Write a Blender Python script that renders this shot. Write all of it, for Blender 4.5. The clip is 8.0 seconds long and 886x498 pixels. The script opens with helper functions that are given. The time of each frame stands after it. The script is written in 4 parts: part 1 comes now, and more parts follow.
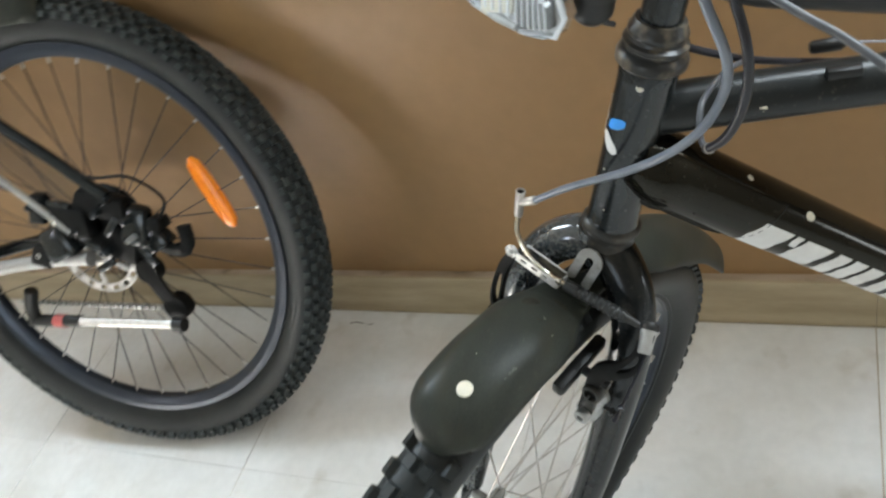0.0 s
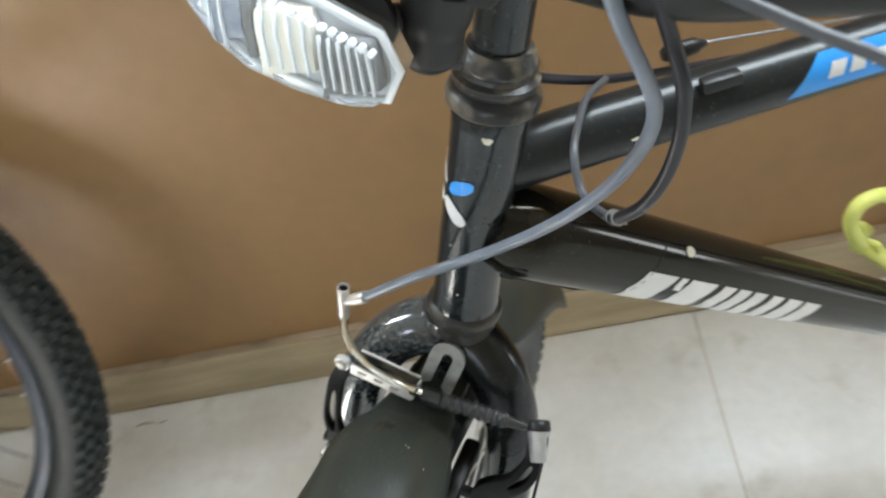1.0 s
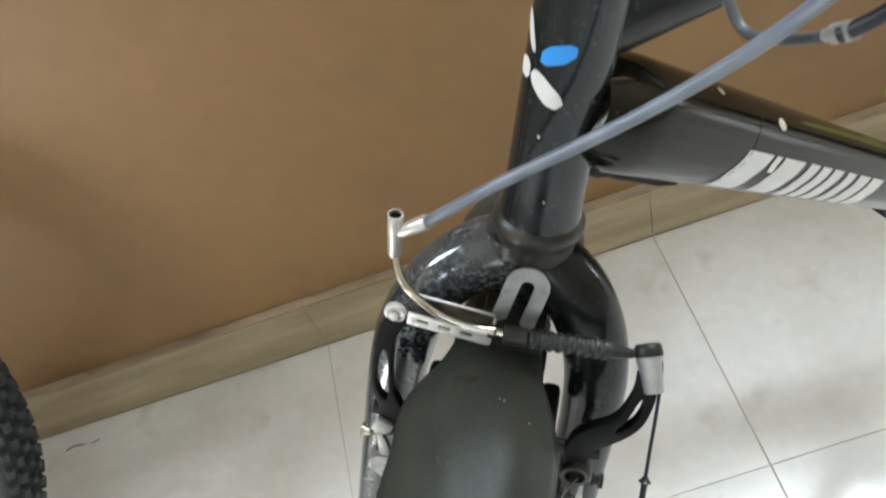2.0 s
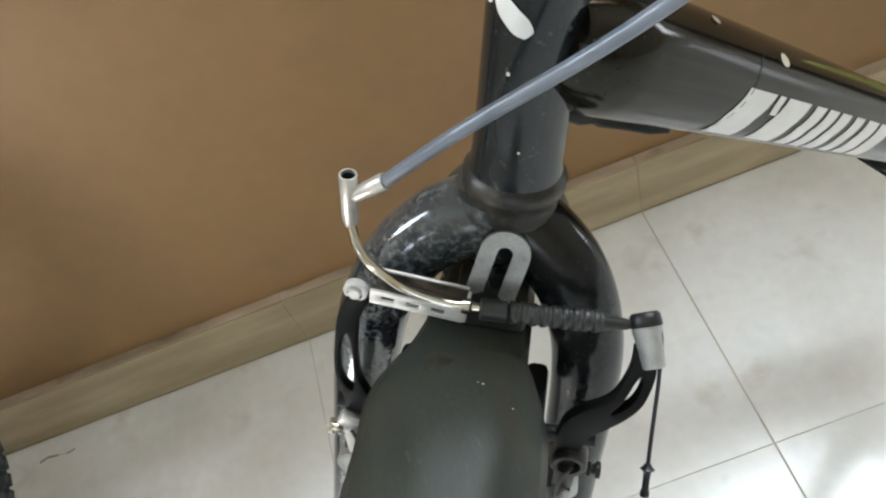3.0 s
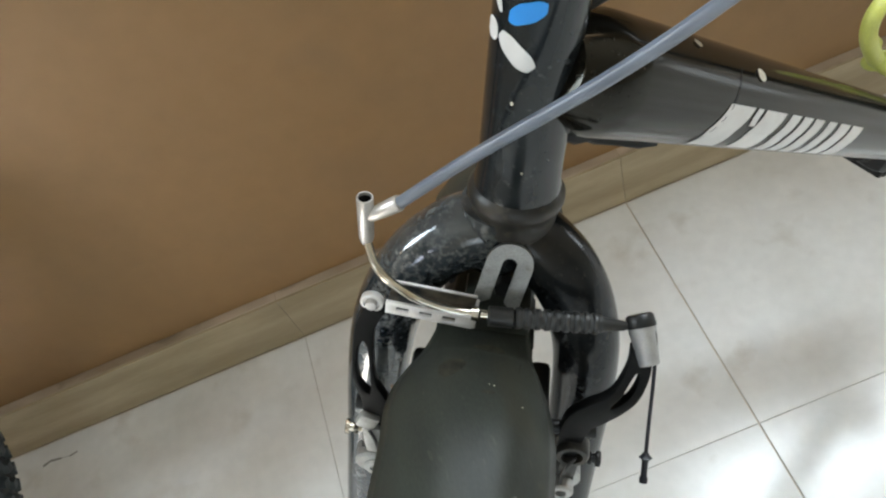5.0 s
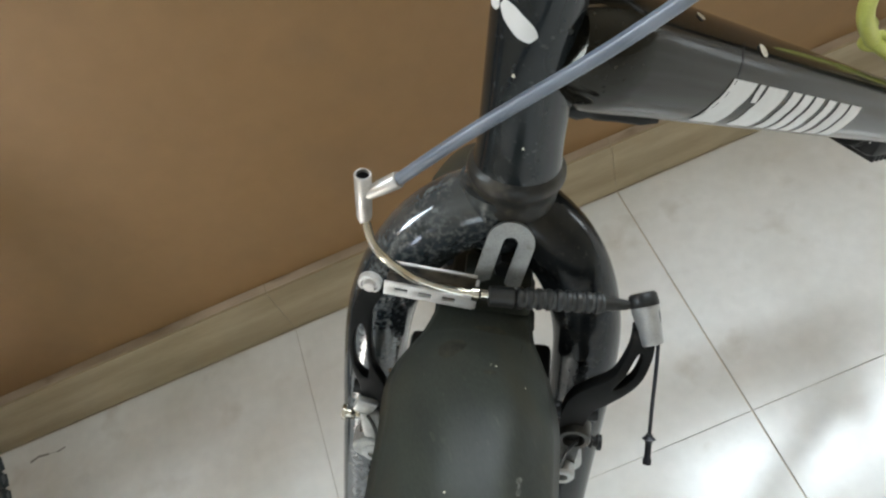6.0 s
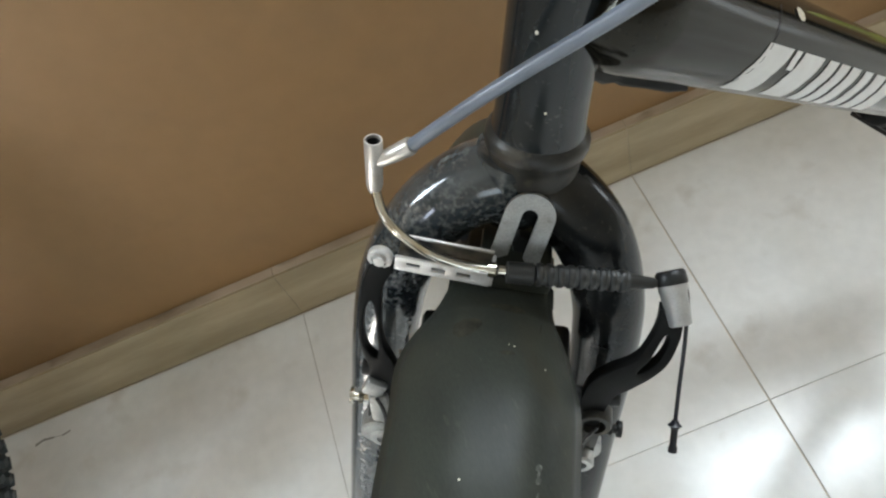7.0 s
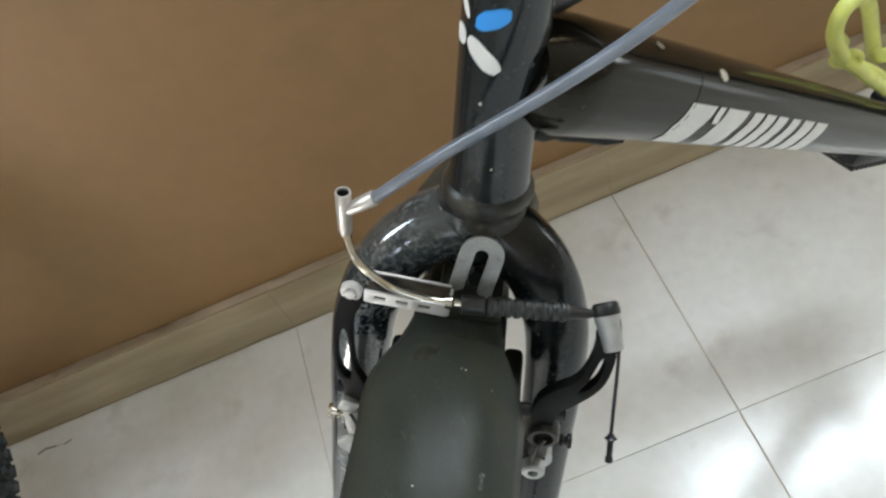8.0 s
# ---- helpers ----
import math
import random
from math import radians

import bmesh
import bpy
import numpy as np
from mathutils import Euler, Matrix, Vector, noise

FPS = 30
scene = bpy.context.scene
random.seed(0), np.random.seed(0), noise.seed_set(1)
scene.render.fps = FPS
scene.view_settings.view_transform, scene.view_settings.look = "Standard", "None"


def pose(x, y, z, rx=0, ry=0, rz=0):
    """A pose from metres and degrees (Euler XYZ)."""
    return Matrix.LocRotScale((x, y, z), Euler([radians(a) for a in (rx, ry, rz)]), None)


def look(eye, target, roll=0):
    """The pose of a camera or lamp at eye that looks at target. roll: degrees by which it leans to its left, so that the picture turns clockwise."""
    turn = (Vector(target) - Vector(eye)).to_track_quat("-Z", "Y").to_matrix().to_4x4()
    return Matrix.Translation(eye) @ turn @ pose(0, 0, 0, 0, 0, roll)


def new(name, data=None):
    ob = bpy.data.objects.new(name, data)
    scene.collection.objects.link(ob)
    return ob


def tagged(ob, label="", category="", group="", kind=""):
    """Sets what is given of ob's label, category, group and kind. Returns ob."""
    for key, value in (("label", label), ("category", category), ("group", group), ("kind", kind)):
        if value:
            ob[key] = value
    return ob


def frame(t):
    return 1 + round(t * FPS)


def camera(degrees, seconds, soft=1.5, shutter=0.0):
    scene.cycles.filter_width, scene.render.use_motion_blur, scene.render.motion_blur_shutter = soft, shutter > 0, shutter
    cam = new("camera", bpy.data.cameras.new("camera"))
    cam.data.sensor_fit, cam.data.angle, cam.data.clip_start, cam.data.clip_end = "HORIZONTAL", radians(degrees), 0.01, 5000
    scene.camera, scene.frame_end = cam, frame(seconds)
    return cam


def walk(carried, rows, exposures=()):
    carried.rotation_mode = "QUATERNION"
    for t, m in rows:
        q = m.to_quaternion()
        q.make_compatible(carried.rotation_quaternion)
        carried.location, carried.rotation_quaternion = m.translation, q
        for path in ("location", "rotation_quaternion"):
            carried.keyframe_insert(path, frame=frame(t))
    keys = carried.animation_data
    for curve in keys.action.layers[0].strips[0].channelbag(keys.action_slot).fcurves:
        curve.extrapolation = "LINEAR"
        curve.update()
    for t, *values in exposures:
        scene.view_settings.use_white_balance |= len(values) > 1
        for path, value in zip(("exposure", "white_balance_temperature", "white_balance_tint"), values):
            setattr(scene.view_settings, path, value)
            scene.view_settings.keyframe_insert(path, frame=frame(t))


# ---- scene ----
cam = camera(57.1, 8.0, soft=2.2, shutter=0.5)
PATH = [
    (0, (0.441, 0.13, 1.057), (-0.419, 1.362, -0.264), -25.0),
    (0.2, (0.4233, 0.1686, 1.0367), (-0.3999, 1.4017, -0.3065), -28.06),
    (0.5, (0.404, 0.22, 1.024), (-0.358, 1.437, -0.368), -29.6),
    (0.7, (0.4039, 0.2393, 1.0143), (-0.2436, 1.4993, -0.3972), -26.97),
    (1, (0.374, 0.256, 1.002), (0.027, 1.584, -0.452), -22.1),
    (1.2, (0.3375, 0.2623, 0.9929), (0.1646, 1.6053, -0.4784), -19.61),
    (1.5, (0.287, 0.29, 0.98), (0.202, 1.612, -0.518), -19.1),
    (1.7, (0.2768, 0.3043, 0.9601), (0.1898, 1.58, -0.5782), -20.75),
    (2, (0.275, 0.302, 0.941), (0.175, 1.549, -0.62), -22.2),
    (2.2, (0.2692, 0.2998, 0.9326), (0.1767, 1.5387, -0.6352), -22.44),
    (3.3, (0.2799, 0.3242, 0.8874), (0.2047, 1.5504, -0.6897), -24.48),
    (3.5, (0.279, 0.323, 0.885), (0.21, 1.547, -0.694), -24.6),
    (4, (0.272, 0.326, 0.898), (0.223, 1.548, -0.684), -24.3),
    (4.2, (0.2736, 0.3274, 0.9005), (0.227, 1.5418, -0.6874), -24.47),
    (5.3, (0.2704, 0.3114, 0.9297), (0.2182, 1.4976, -0.6798), -24.77),
    (5.5, (0.261, 0.311, 0.918), (0.227, 1.489, -0.698), -24.2),
    (6, (0.265, 0.316, 0.917), (0.238, 1.492, -0.701), -24.2),
    (6.2, (0.2667, 0.3193, 0.9142), (0.2376, 1.4916, -0.7063), -24.53),
    (6.5, (0.259, 0.322, 0.893), (0.216, 1.482, -0.736), -24.6),
    (7, (0.26, 0.324, 0.898), (0.203, 1.485, -0.729), -25.0),
    (7.5, (0.263, 0.322, 0.9), (0.203, 1.482, -0.728), -25.1),
    (7.8, (0.275, 0.3106, 0.922), (0.2183, 1.4762, -0.7011), -25.03),
    (8, (0.281, 0.302, 0.938), (0.233, 1.475, -0.68), -24.6),
]
walk(cam, [(t, look(eye, target, roll)) for t, eye, target, roll in PATH],
     exposures=[(0, 4.80), (0.5, 4.86), (1, 5.00), (1.5, 5.02), (2, 4.98), (3.5, 4.92), (4.2, 4.84), (5.5, 4.74), (8, 4.71)])

# ---- world, window light ----
world = bpy.data.worlds.new("world")
scene.world = world
world.use_nodes = True
sky = world.node_tree.nodes.new("ShaderNodeTexSky")
sky.sky_type, sky.sun_disc = "NISHITA", False
sky.sun_elevation, sky.sun_rotation = radians(42.6), radians(-137.4)
world.node_tree.links.new(sky.outputs[0], world.node_tree.nodes["Background"].inputs[0])
world.node_tree.nodes["Background"].inputs[1].default_value = 0.05

sun = bpy.data.lights.new("sun", "SUN")
sun.energy, sun.angle, sun.color = 7.0, radians(0.5), (1.0, 0.98, 0.94)
sun_ob = new("sun", sun)
sun_ob.matrix_world = look((-2.3, -1.42, 1.9), (-1.38, -0.42, 0.65))

# ---- room plan ----
WALL, FRONT, LEFT, RIGHT, TOP = 0.973, -2.6, -2.3, 2.6, 2.7
FRONT_OPENING = (-1.30, -0.10, 1.00, 1.90)     # x0, x1, z0, z1 in the front wall: unseen, added for a fill lamp
SUN_OPENING = (-1.75, -1.22, 1.50, 2.22)         # y0, y1, z0, z1: unseen opening in the left wall, sized to shape the sun patch
BACK_WINDOW = (0.62, 2.02, 1.38, 2.18)     # x0, x1, z0, z1 high in the back wall; unseen, placed by the floor's sheen
# Unseen second opening, added for fill from the back left.
BACK_FILL_OPENING = (-1.95, -0.95, 1.50, 2.30)
HIGHLIGHT_OPENING = (0.66, 0.86, 0.10, 0.52)       # y0, y1, z0, z1: unseen low slot in the right wall, added for a highlight


def opening_lamp(name, m, w, h, power, colour):
    data = bpy.data.lights.new(name, "AREA")
    data.shape, data.size, data.size_y, data.energy, data.color = "RECTANGLE", w, h, power, colour
    ob = new(name, data)
    ob.matrix_world = m
    return ob


# Added fill from the front wall; no such window is known.
opening_lamp("front_fill", look((-0.70, FRONT + 0.01, 1.45), (-0.65, FRONT + 1, 1.36)), 1.2, 0.9, 0.5, (0.74, 0.88, 1.0))
opening_lamp("back_wall_lamp", look((1.32, WALL + 0.12, 1.78), (1.30, WALL - 1, 1.4)), 1.38, 0.78, 4.3, (0.80, 0.91, 0.98))
# Added fill lamp, also for the far fork leg's highlight.
opening_lamp("back_wall_lamp", look((-1.45, WALL + 0.12, 1.90), (-1.4, WALL - 1, 1.5)), 0.98, 0.78, 5.0, (0.74, 0.88, 0.99))
# Added small lamp that draws the highlight along the down tube.
opening_lamp("highlight_lamp", look((RIGHT - 0.01, 0.76, 0.31), (RIGHT - 1, 0.65, 0.33)), 0.19, 0.40, 0.11, (0.84, 0.93, 1.0))

# ---- materials ----


def mat(name, colour, rough=0.5, metal=0.0, other=None, scale=20.0, amount=0.5, fine=0.0, bump=0.0, bump_scale=200.0,
        dust=None, dust_scale=30.0, dust_level=0.6, dust_soft=0.14, dust_rough=0.3, coat=0.0, spec=0.5, random_tint=0.0, stretch=(1, 1, 1), smear=None):
    """A surface with broad variation (other), fine grain, relief and patches of dust; smear: (colour, scale, level, softness) of a second film over it."""
    m = bpy.data.materials.new(name)
    m.use_nodes = True
    nt = m.node_tree
    N, L = nt.nodes, nt.links
    b = N["Principled BSDF"]
    b.inputs["Roughness"].default_value, b.inputs["Metallic"].default_value = rough, metal
    b.inputs["Specular IOR Level"].default_value = spec
    b.inputs["Coat Weight"].default_value, b.inputs["Coat Roughness"].default_value = coat, 0.08
    geo = N.new("ShaderNodeNewGeometry")
    mp = N.new("ShaderNodeMapping")
    mp.inputs["Scale"].default_value = stretch
    L.new(geo.outputs["Position"], mp.inputs["Vector"])

    def noise_at(s, detail=4.0):
        n = N.new("ShaderNodeTexNoise")
        n.inputs["Scale"].default_value, n.inputs["Detail"].default_value = s, detail
        L.new(mp.outputs[0], n.inputs["Vector"])
        return n

    def mix(fac, a, c, mode="MIX"):
        x = N.new("ShaderNodeMix")
        x.data_type, x.blend_type = "RGBA", mode
        for sock, v in ((x.inputs[0], fac), (x.inputs[6], a), (x.inputs[7], c)):
            if hasattr(v, "links"):
                L.new(v, sock)
            else:
                sock.default_value = v if not isinstance(v, tuple) else (*v[:3], 1)
        return x.outputs[2]

    def ramp(sock, lo, hi):
        r = N.new("ShaderNodeMapRange")
        r.inputs[1].default_value, r.inputs[2].default_value = lo, hi
        L.new(sock, r.inputs[0])
        return r.outputs[0]

    col = tuple(colour)
    if other:
        n = noise_at(scale)
        f = ramp(n.outputs["Fac"], 0.5 - 0.25 / max(amount, 0.05) * 0.5, 0.5 + 0.25 / max(amount, 0.05) * 0.5)
        col = mix(f, tuple(colour), tuple(other))
    if fine:
        n = noise_at(scale * 14, 2.0)
        f = ramp(n.outputs["Fac"], 0.3, 0.7)
        v = mix(f, (1 - fine,) * 3, (1 + fine,) * 3)
        col = mix(1.0, col, v, "MULTIPLY")
    if random_tint:
        info = N.new("ShaderNodeObjectInfo")
        f = ramp(info.outputs["Random"], 0.0, 1.0)
        v = mix(f, (1 - random_tint,) * 3, (1 + random_tint * 0.5,) * 3)
        col = mix(1.0, col, v, "MULTIPLY")
    if dust:
        n = noise_at(dust_scale, 8.0)
        f = ramp(n.outputs["Fac"], dust_level, dust_level + dust_soft)
        col = mix(f, col, tuple(dust))
        rr = N.new("ShaderNodeMapRange")
        rr.inputs[3].default_value, rr.inputs[4].default_value = rough, min(0.9, rough + dust_rough)
        L.new(f, rr.inputs[0])
        L.new(rr.outputs[0], b.inputs["Roughness"])
    if smear:
        n = noise_at(smear[1], 5.0)
        col = mix(ramp(n.outputs["Fac"], smear[2], smear[2] + smear[3]), col, tuple(smear[0]))
    if hasattr(col, "links"):
        L.new(col, b.inputs["Base Color"])
    else:
        b.inputs["Base Color"].default_value = (*col, 1)
    if bump:
        n = noise_at(bump_scale, 3.0)
        bp = N.new("ShaderNodeBump")
        bp.inputs["Strength"].default_value, bp.inputs["Distance"].default_value = bump, 0.001
        L.new(n.outputs["Fac"], bp.inputs["Height"])
        L.new(bp.outputs[0], b.inputs["Normal"])
    return m


M_WALL = mat("tan_wall_paint", (0.288, 0.163, 0.064), 0.5, other=(0.255, 0.147, 0.060), scale=2.5, amount=0.6, fine=0.04, bump=0.12, bump_scale=60, dust=(0.235, 0.143, 0.068), dust_scale=7, dust_level=0.57, dust_soft=0.22)
M_ROOM = mat("dull_beige_wall_paint", (0.34, 0.29, 0.23), 0.6, other=(0.31, 0.26, 0.20), scale=2.5, fine=0.03)
M_CEIL = mat("dull_ceiling_boards", (0.40, 0.38, 0.34), 0.8, other=(0.36, 0.33, 0.29), scale=3)
M_TILE = mat("glazed_cream_tile", (0.80, 0.80, 0.785), 0.175, other=(0.655, 0.635, 0.597), scale=4.5, amount=0.8, fine=0.03, dust=(0.52, 0.48, 0.42), dust_scale=14, dust_level=0.60, dust_soft=0.25, dust_rough=0.1, random_tint=0.04, bump=0.03, bump_scale=25)
M_JOINT = mat("grey_brown_grout", (0.50, 0.42, 0.31), 0.9, other=(0.57, 0.51, 0.42), scale=30)
M_SKIRT = mat("marbled_beige_skirting", (0.445, 0.36, 0.232), 0.3, other=(0.30, 0.235, 0.138), scale=10, amount=0.9, fine=0.05, stretch=(0.35, 1, 2.2))
M_SKIRT_TOP = mat("dusty_skirting_edge", (0.52, 0.42, 0.32), 0.7, other=(0.34, 0.26, 0.18), scale=16, amount=0.8, dust=(0.20, 0.15, 0.10), dust_scale=30, dust_level=0.58, dust_soft=0.12, stretch=(0.4, 1, 1))
M_BLACK = mat("gloss_black_paint", (0.0090, 0.0115, 0.0130), 0.15, spec=0.44, coat=0.0, other=(0.015, 0.0175, 0.0185), scale=15, dust=(0.085, 0.088, 0.085), dust_scale=340, dust_level=0.61, dust_soft=0.26, dust_rough=0.08, bump=0.03, bump_scale=70, smear=((0.015, 0.018, 0.019), 24, 0.54, 0.25))
M_TUBE = mat("dull_black_tube_paint", (0.0085, 0.0100, 0.0105), 0.28, spec=0.26, other=(0.0135, 0.0150, 0.0150), scale=15, dust=(0.080, 0.080, 0.072), dust_scale=340, dust_level=0.61, dust_soft=0.26, dust_rough=0.12, bump=0.03, bump_scale=70, smear=((0.020, 0.021, 0.020), 18, 0.52, 0.25))
M_DUSTY = mat("dusty_black_paint", (0.011, 0.0160, 0.0205), 0.13, spec=0.5, coat=0.5, other=(0.029, 0.036, 0.041), scale=45, amount=0.8, fine=0.2, dust=(0.165, 0.170, 0.165), dust_scale=380, dust_level=0.485, dust_soft=0.30, dust_rough=0.18, bump=0.012, bump_scale=300, smear=((0.050, 0.053, 0.052), 42, 0.44, 0.22))
M_LEG = mat("lightly_dusty_black_paint", (0.0075, 0.0088, 0.0102), 0.18, spec=0.24, other=(0.013, 0.0145, 0.0150), scale=40, amount=0.7, dust=(0.060, 0.058, 0.050), dust_scale=420, dust_level=0.59, dust_soft=0.32, dust_rough=0.12, bump=0.01, bump_scale=260, smear=((0.022, 0.020, 0.0155), 30, 0.50, 0.25))
M_SATIN = mat("satin_black_paint", (0.0048, 0.0043, 0.0030), 0.12, spec=0.21, other=(0.0080, 0.0072, 0.0050), scale=14, dust=(0.060, 0.058, 0.048), dust_scale=420, dust_level=0.63, dust_soft=0.3, dust_rough=0.2, smear=((0.014, 0.0125, 0.0085), 9, 0.52, 0.30), bump=0.012, bump_scale=120)
# Warm tint puts the olive of the reflected surroundings into the paint.
M_SATIN.node_tree.nodes["Principled BSDF"].inputs["Specular Tint"].default_value = (1.0, 0.93, 0.78, 1.0)
M_RUBBER = mat("black_tyre_rubber", (0.0095, 0.0118, 0.0122), 0.5, spec=0.36, other=(0.017, 0.020, 0.0195), scale=18, amount=0.7, fine=0.15, bump=0.2, bump_scale=400, dust=(0.04, 0.038, 0.032), dust_scale=120, dust_level=0.62, dust_soft=0.3)
M_TREAD = mat("dusty_tread_rubber", (0.026, 0.032, 0.032), 0.5, spec=0.35, other=(0.042, 0.049, 0.048), scale=25, amount=0.7, fine=0.2, bump=0.2, bump_scale=400)
M_GUARD = mat("dusty_black_plastic", (0.0275, 0.0295, 0.0250), 0.40, spec=0.14, other=(0.0335, 0.0365, 0.0295), scale=50, amount=0.8, fine=0.12, dust=(0.085, 0.082, 0.064), dust_scale=240, dust_level=0.64, dust_soft=0.30, bump=0.05, bump_scale=700, stretch=(2.0, 0.5, 1.2), smear=((0.036, 0.034, 0.024), 22, 0.53, 0.20))
M_CUP = mat("dull_dusty_black_metal", (0.014, 0.0145, 0.014), 0.38, spec=0.35, other=(0.028, 0.026, 0.022), scale=60, amount=0.7, fine=0.15, dust=(0.11, 0.095, 0.07), dust_scale=160, dust_level=0.55, dust_soft=0.3, smear=((0.060, 0.050, 0.036), 45, 0.52, 0.2))
M_DUSTYMETAL = mat("dust_caked_black_steel", (0.014, 0.014, 0.014), 0.3, spec=0.4, other=(0.02, 0.02, 0.019), scale=40, dust=(0.15, 0.122, 0.085), dust_scale=90, dust_level=0.465, dust_soft=0.25)
M_PLASTIC = mat("black_plastic", (0.007, 0.007, 0.007), 0.4, spec=0.28, other=(0.015, 0.0145, 0.0135), scale=60, fine=0.1)
M_MATTE = mat("matt_black_coating", (0.0045, 0.0045, 0.0045), 0.5, spec=0.12, other=(0.008, 0.008, 0.0075), scale=80, fine=0.1)
M_STEEL = mat("brushed_steel", (0.62, 0.60, 0.57), 0.34, 0.6, other=(0.48, 0.45, 0.41), scale=80, amount=0.6, fine=0.08)
M_CHROME = mat("worn_chrome", (0.68, 0.66, 0.60), 0.16, 1.0, other=(0.45, 0.38, 0.27), scale=120, amount=0.5)
M_ZINC = mat("grey_zinc_plate", (0.40, 0.40, 0.38), 0.45, 0.70, other=(0.24, 0.24, 0.23), scale=90, amount=0.6, fine=0.12, dust=(0.20, 0.18, 0.15), dust_scale=180, dust_level=0.60, dust_soft=0.25)
M_PLATE = mat("plated_steel_sheet", (0.62, 0.61, 0.60), 0.42, 0.35, other=(0.50, 0.48, 0.45), scale=120, amount=0.6, fine=0.08)
M_ALLOY = mat("cast_grey_alloy", (0.42, 0.42, 0.41), 0.42, 0.7, other=(0.33, 0.33, 0.32), scale=150, fine=0.1)
M_GREYCABLE = mat("grey_cable_housing", (0.112, 0.131, 0.163), 0.32, other=(0.160, 0.180, 0.218), scale=60, amount=0.5, dust=(0.36, 0.35, 0.33), dust_scale=160, dust_level=0.68)
M_BLACKCABLE = mat("black_cable_housing", (0.008, 0.008, 0.011), 0.36, spec=0.3, other=(0.018, 0.018, 0.024), scale=70)
M_DARKCABLE = mat("dark_grey_cable_housing", (0.045, 0.047, 0.054), 0.36, spec=0.35, other=(0.075, 0.077, 0.085), scale=70)
M_REFLECTOR = mat("pale_lamp_plastic", (0.70, 0.72, 0.74), 0.35, 0.0, other=(0.58, 0.60, 0.63), scale=90)
M_BOOT = mat("grey_black_rubber", (0.010, 0.0105, 0.010), 0.42, spec=0.5, other=(0.020, 0.020, 0.019), scale=120, fine=0.15, dust=(0.08, 0.078, 0.07), dust_scale=260, dust_level=0.58, dust_soft=0.3)
M_GROOVE = mat("pale_rubber_groove", (0.070, 0.072, 0.072), 0.6, spec=0.4, other=(0.035, 0.036, 0.035), scale=240, amount=0.7)
M_PRINT = mat("worn_pale_print", (0.13, 0.13, 0.115), 0.7, other=(0.04, 0.04, 0.034), scale=420, amount=0.9, fine=0.2)
M_FILM = mat("olive_dust_film", (0.060, 0.056, 0.040), 0.75, spec=0.15, other=(0.020, 0.020, 0.015), scale=150, amount=0.7, fine=0.25)
# Colours for the light and dark reflections inside the lamp.
M_CREAM = mat("cream_lens_tone", (0.78, 0.76, 0.66), 0.4, other=(0.68, 0.66, 0.58), scale=60)
M_SLATE = mat("blue_grey_lens_tone", (0.22, 0.26, 0.34), 0.3, other=(0.34, 0.38, 0.46), scale=300, amount=0.8)
M_GREYTONE = mat("grey_lens_tone", (0.10, 0.105, 0.11), 0.35, other=(0.15, 0.15, 0.155), scale=200)
M_RIM = mat("black_rim", (0.022, 0.030, 0.045), 0.28, 0.35, other=(0.032, 0.040, 0.055), scale=30)
M_WHITE = mat("white_decal", (0.68, 0.68, 0.66), 0.4, other=(0.60, 0.59, 0.57), scale=120, amount=0.5)
M_PALE = mat("frosted_clear_plastic", (0.84, 0.88, 0.92), 0.3, other=(0.70, 0.75, 0.80), scale=80)
M_BLUE = mat("blue_decal", (0.02, 0.28, 0.75), 0.35, other=(0.02, 0.24, 0.66), scale=60)
M_DOT = mat("cream_paint_spot", (0.74, 0.70, 0.58), 0.5, other=(0.6, 0.56, 0.45), scale=200)
M_ORANGE = mat("orange_reflector_plastic", (0.95, 0.28, 0.01), 0.25, other=(0.85, 0.20, 0.01), scale=90, amount=0.6)
M_LOCK = mat("yellow_green_vinyl", (0.60, 0.62, 0.15), 0.42, other=(0.52, 0.54, 0.12), scale=60, fine=0.06, dust=(0.40, 0.40, 0.16), dust_scale=120, dust_level=0.60)
M_RED = mat("red_plastic", (0.42, 0.08, 0.07), 0.5)
M_DARK = mat("dark_gap", (0.01, 0.01, 0.01), 0.8)
M_MARK = mat("dark_scuff", (0.22, 0.21, 0.20), 0.6, other=(0.3, 0.28, 0.25), scale=200)


def lens_material():
    m = bpy.data.materials.new("clear_ribbed_lens")
    m.use_nodes = True
    b = m.node_tree.nodes["Principled BSDF"]
    b.inputs["Base Color"].default_value = (0.93, 0.94, 0.93, 1)
    b.inputs["Roughness"].default_value = 0.06
    b.inputs["Transmission Weight"].default_value = 0.92
    b.inputs["IOR"].default_value = 1.18
    return m


M_LENS = lens_material()

# ---- building helpers ----


def thing(name, place, label, category, group="", kind=""):
    ob = new(name)
    ob.empty_display_size = 0.02
    ob.location = place
    return tagged(ob, label, category, group, kind)


def root_of(ob):
    p = Vector(ob.location)
    while ob.parent:
        ob = ob.parent
        p += Vector(ob.location)
    return p


def part(name, bm, material, parent=None, label="", smooth=True, flat_angle=40):
    """One mesh object from a bmesh given in world places, under parent."""
    bmesh.ops.recalc_face_normals(bm, faces=bm.faces[:])
    if smooth:
        lim = radians(flat_angle)
        for f in bm.faces:
            f.smooth = True
        for e in bm.edges:
            if len(e.link_faces) == 2 and e.calc_face_angle(0) > lim:
                e.smooth = False
    if parent:
        bmesh.ops.translate(bm, verts=bm.verts, vec=-root_of(parent))
    me = bpy.data.meshes.new(name)
    bm.to_mesh(me)
    bm.free()
    me.materials.append(material)
    ob = new(name, me)
    if parent:
        ob.parent = parent
    return tagged(ob, label)


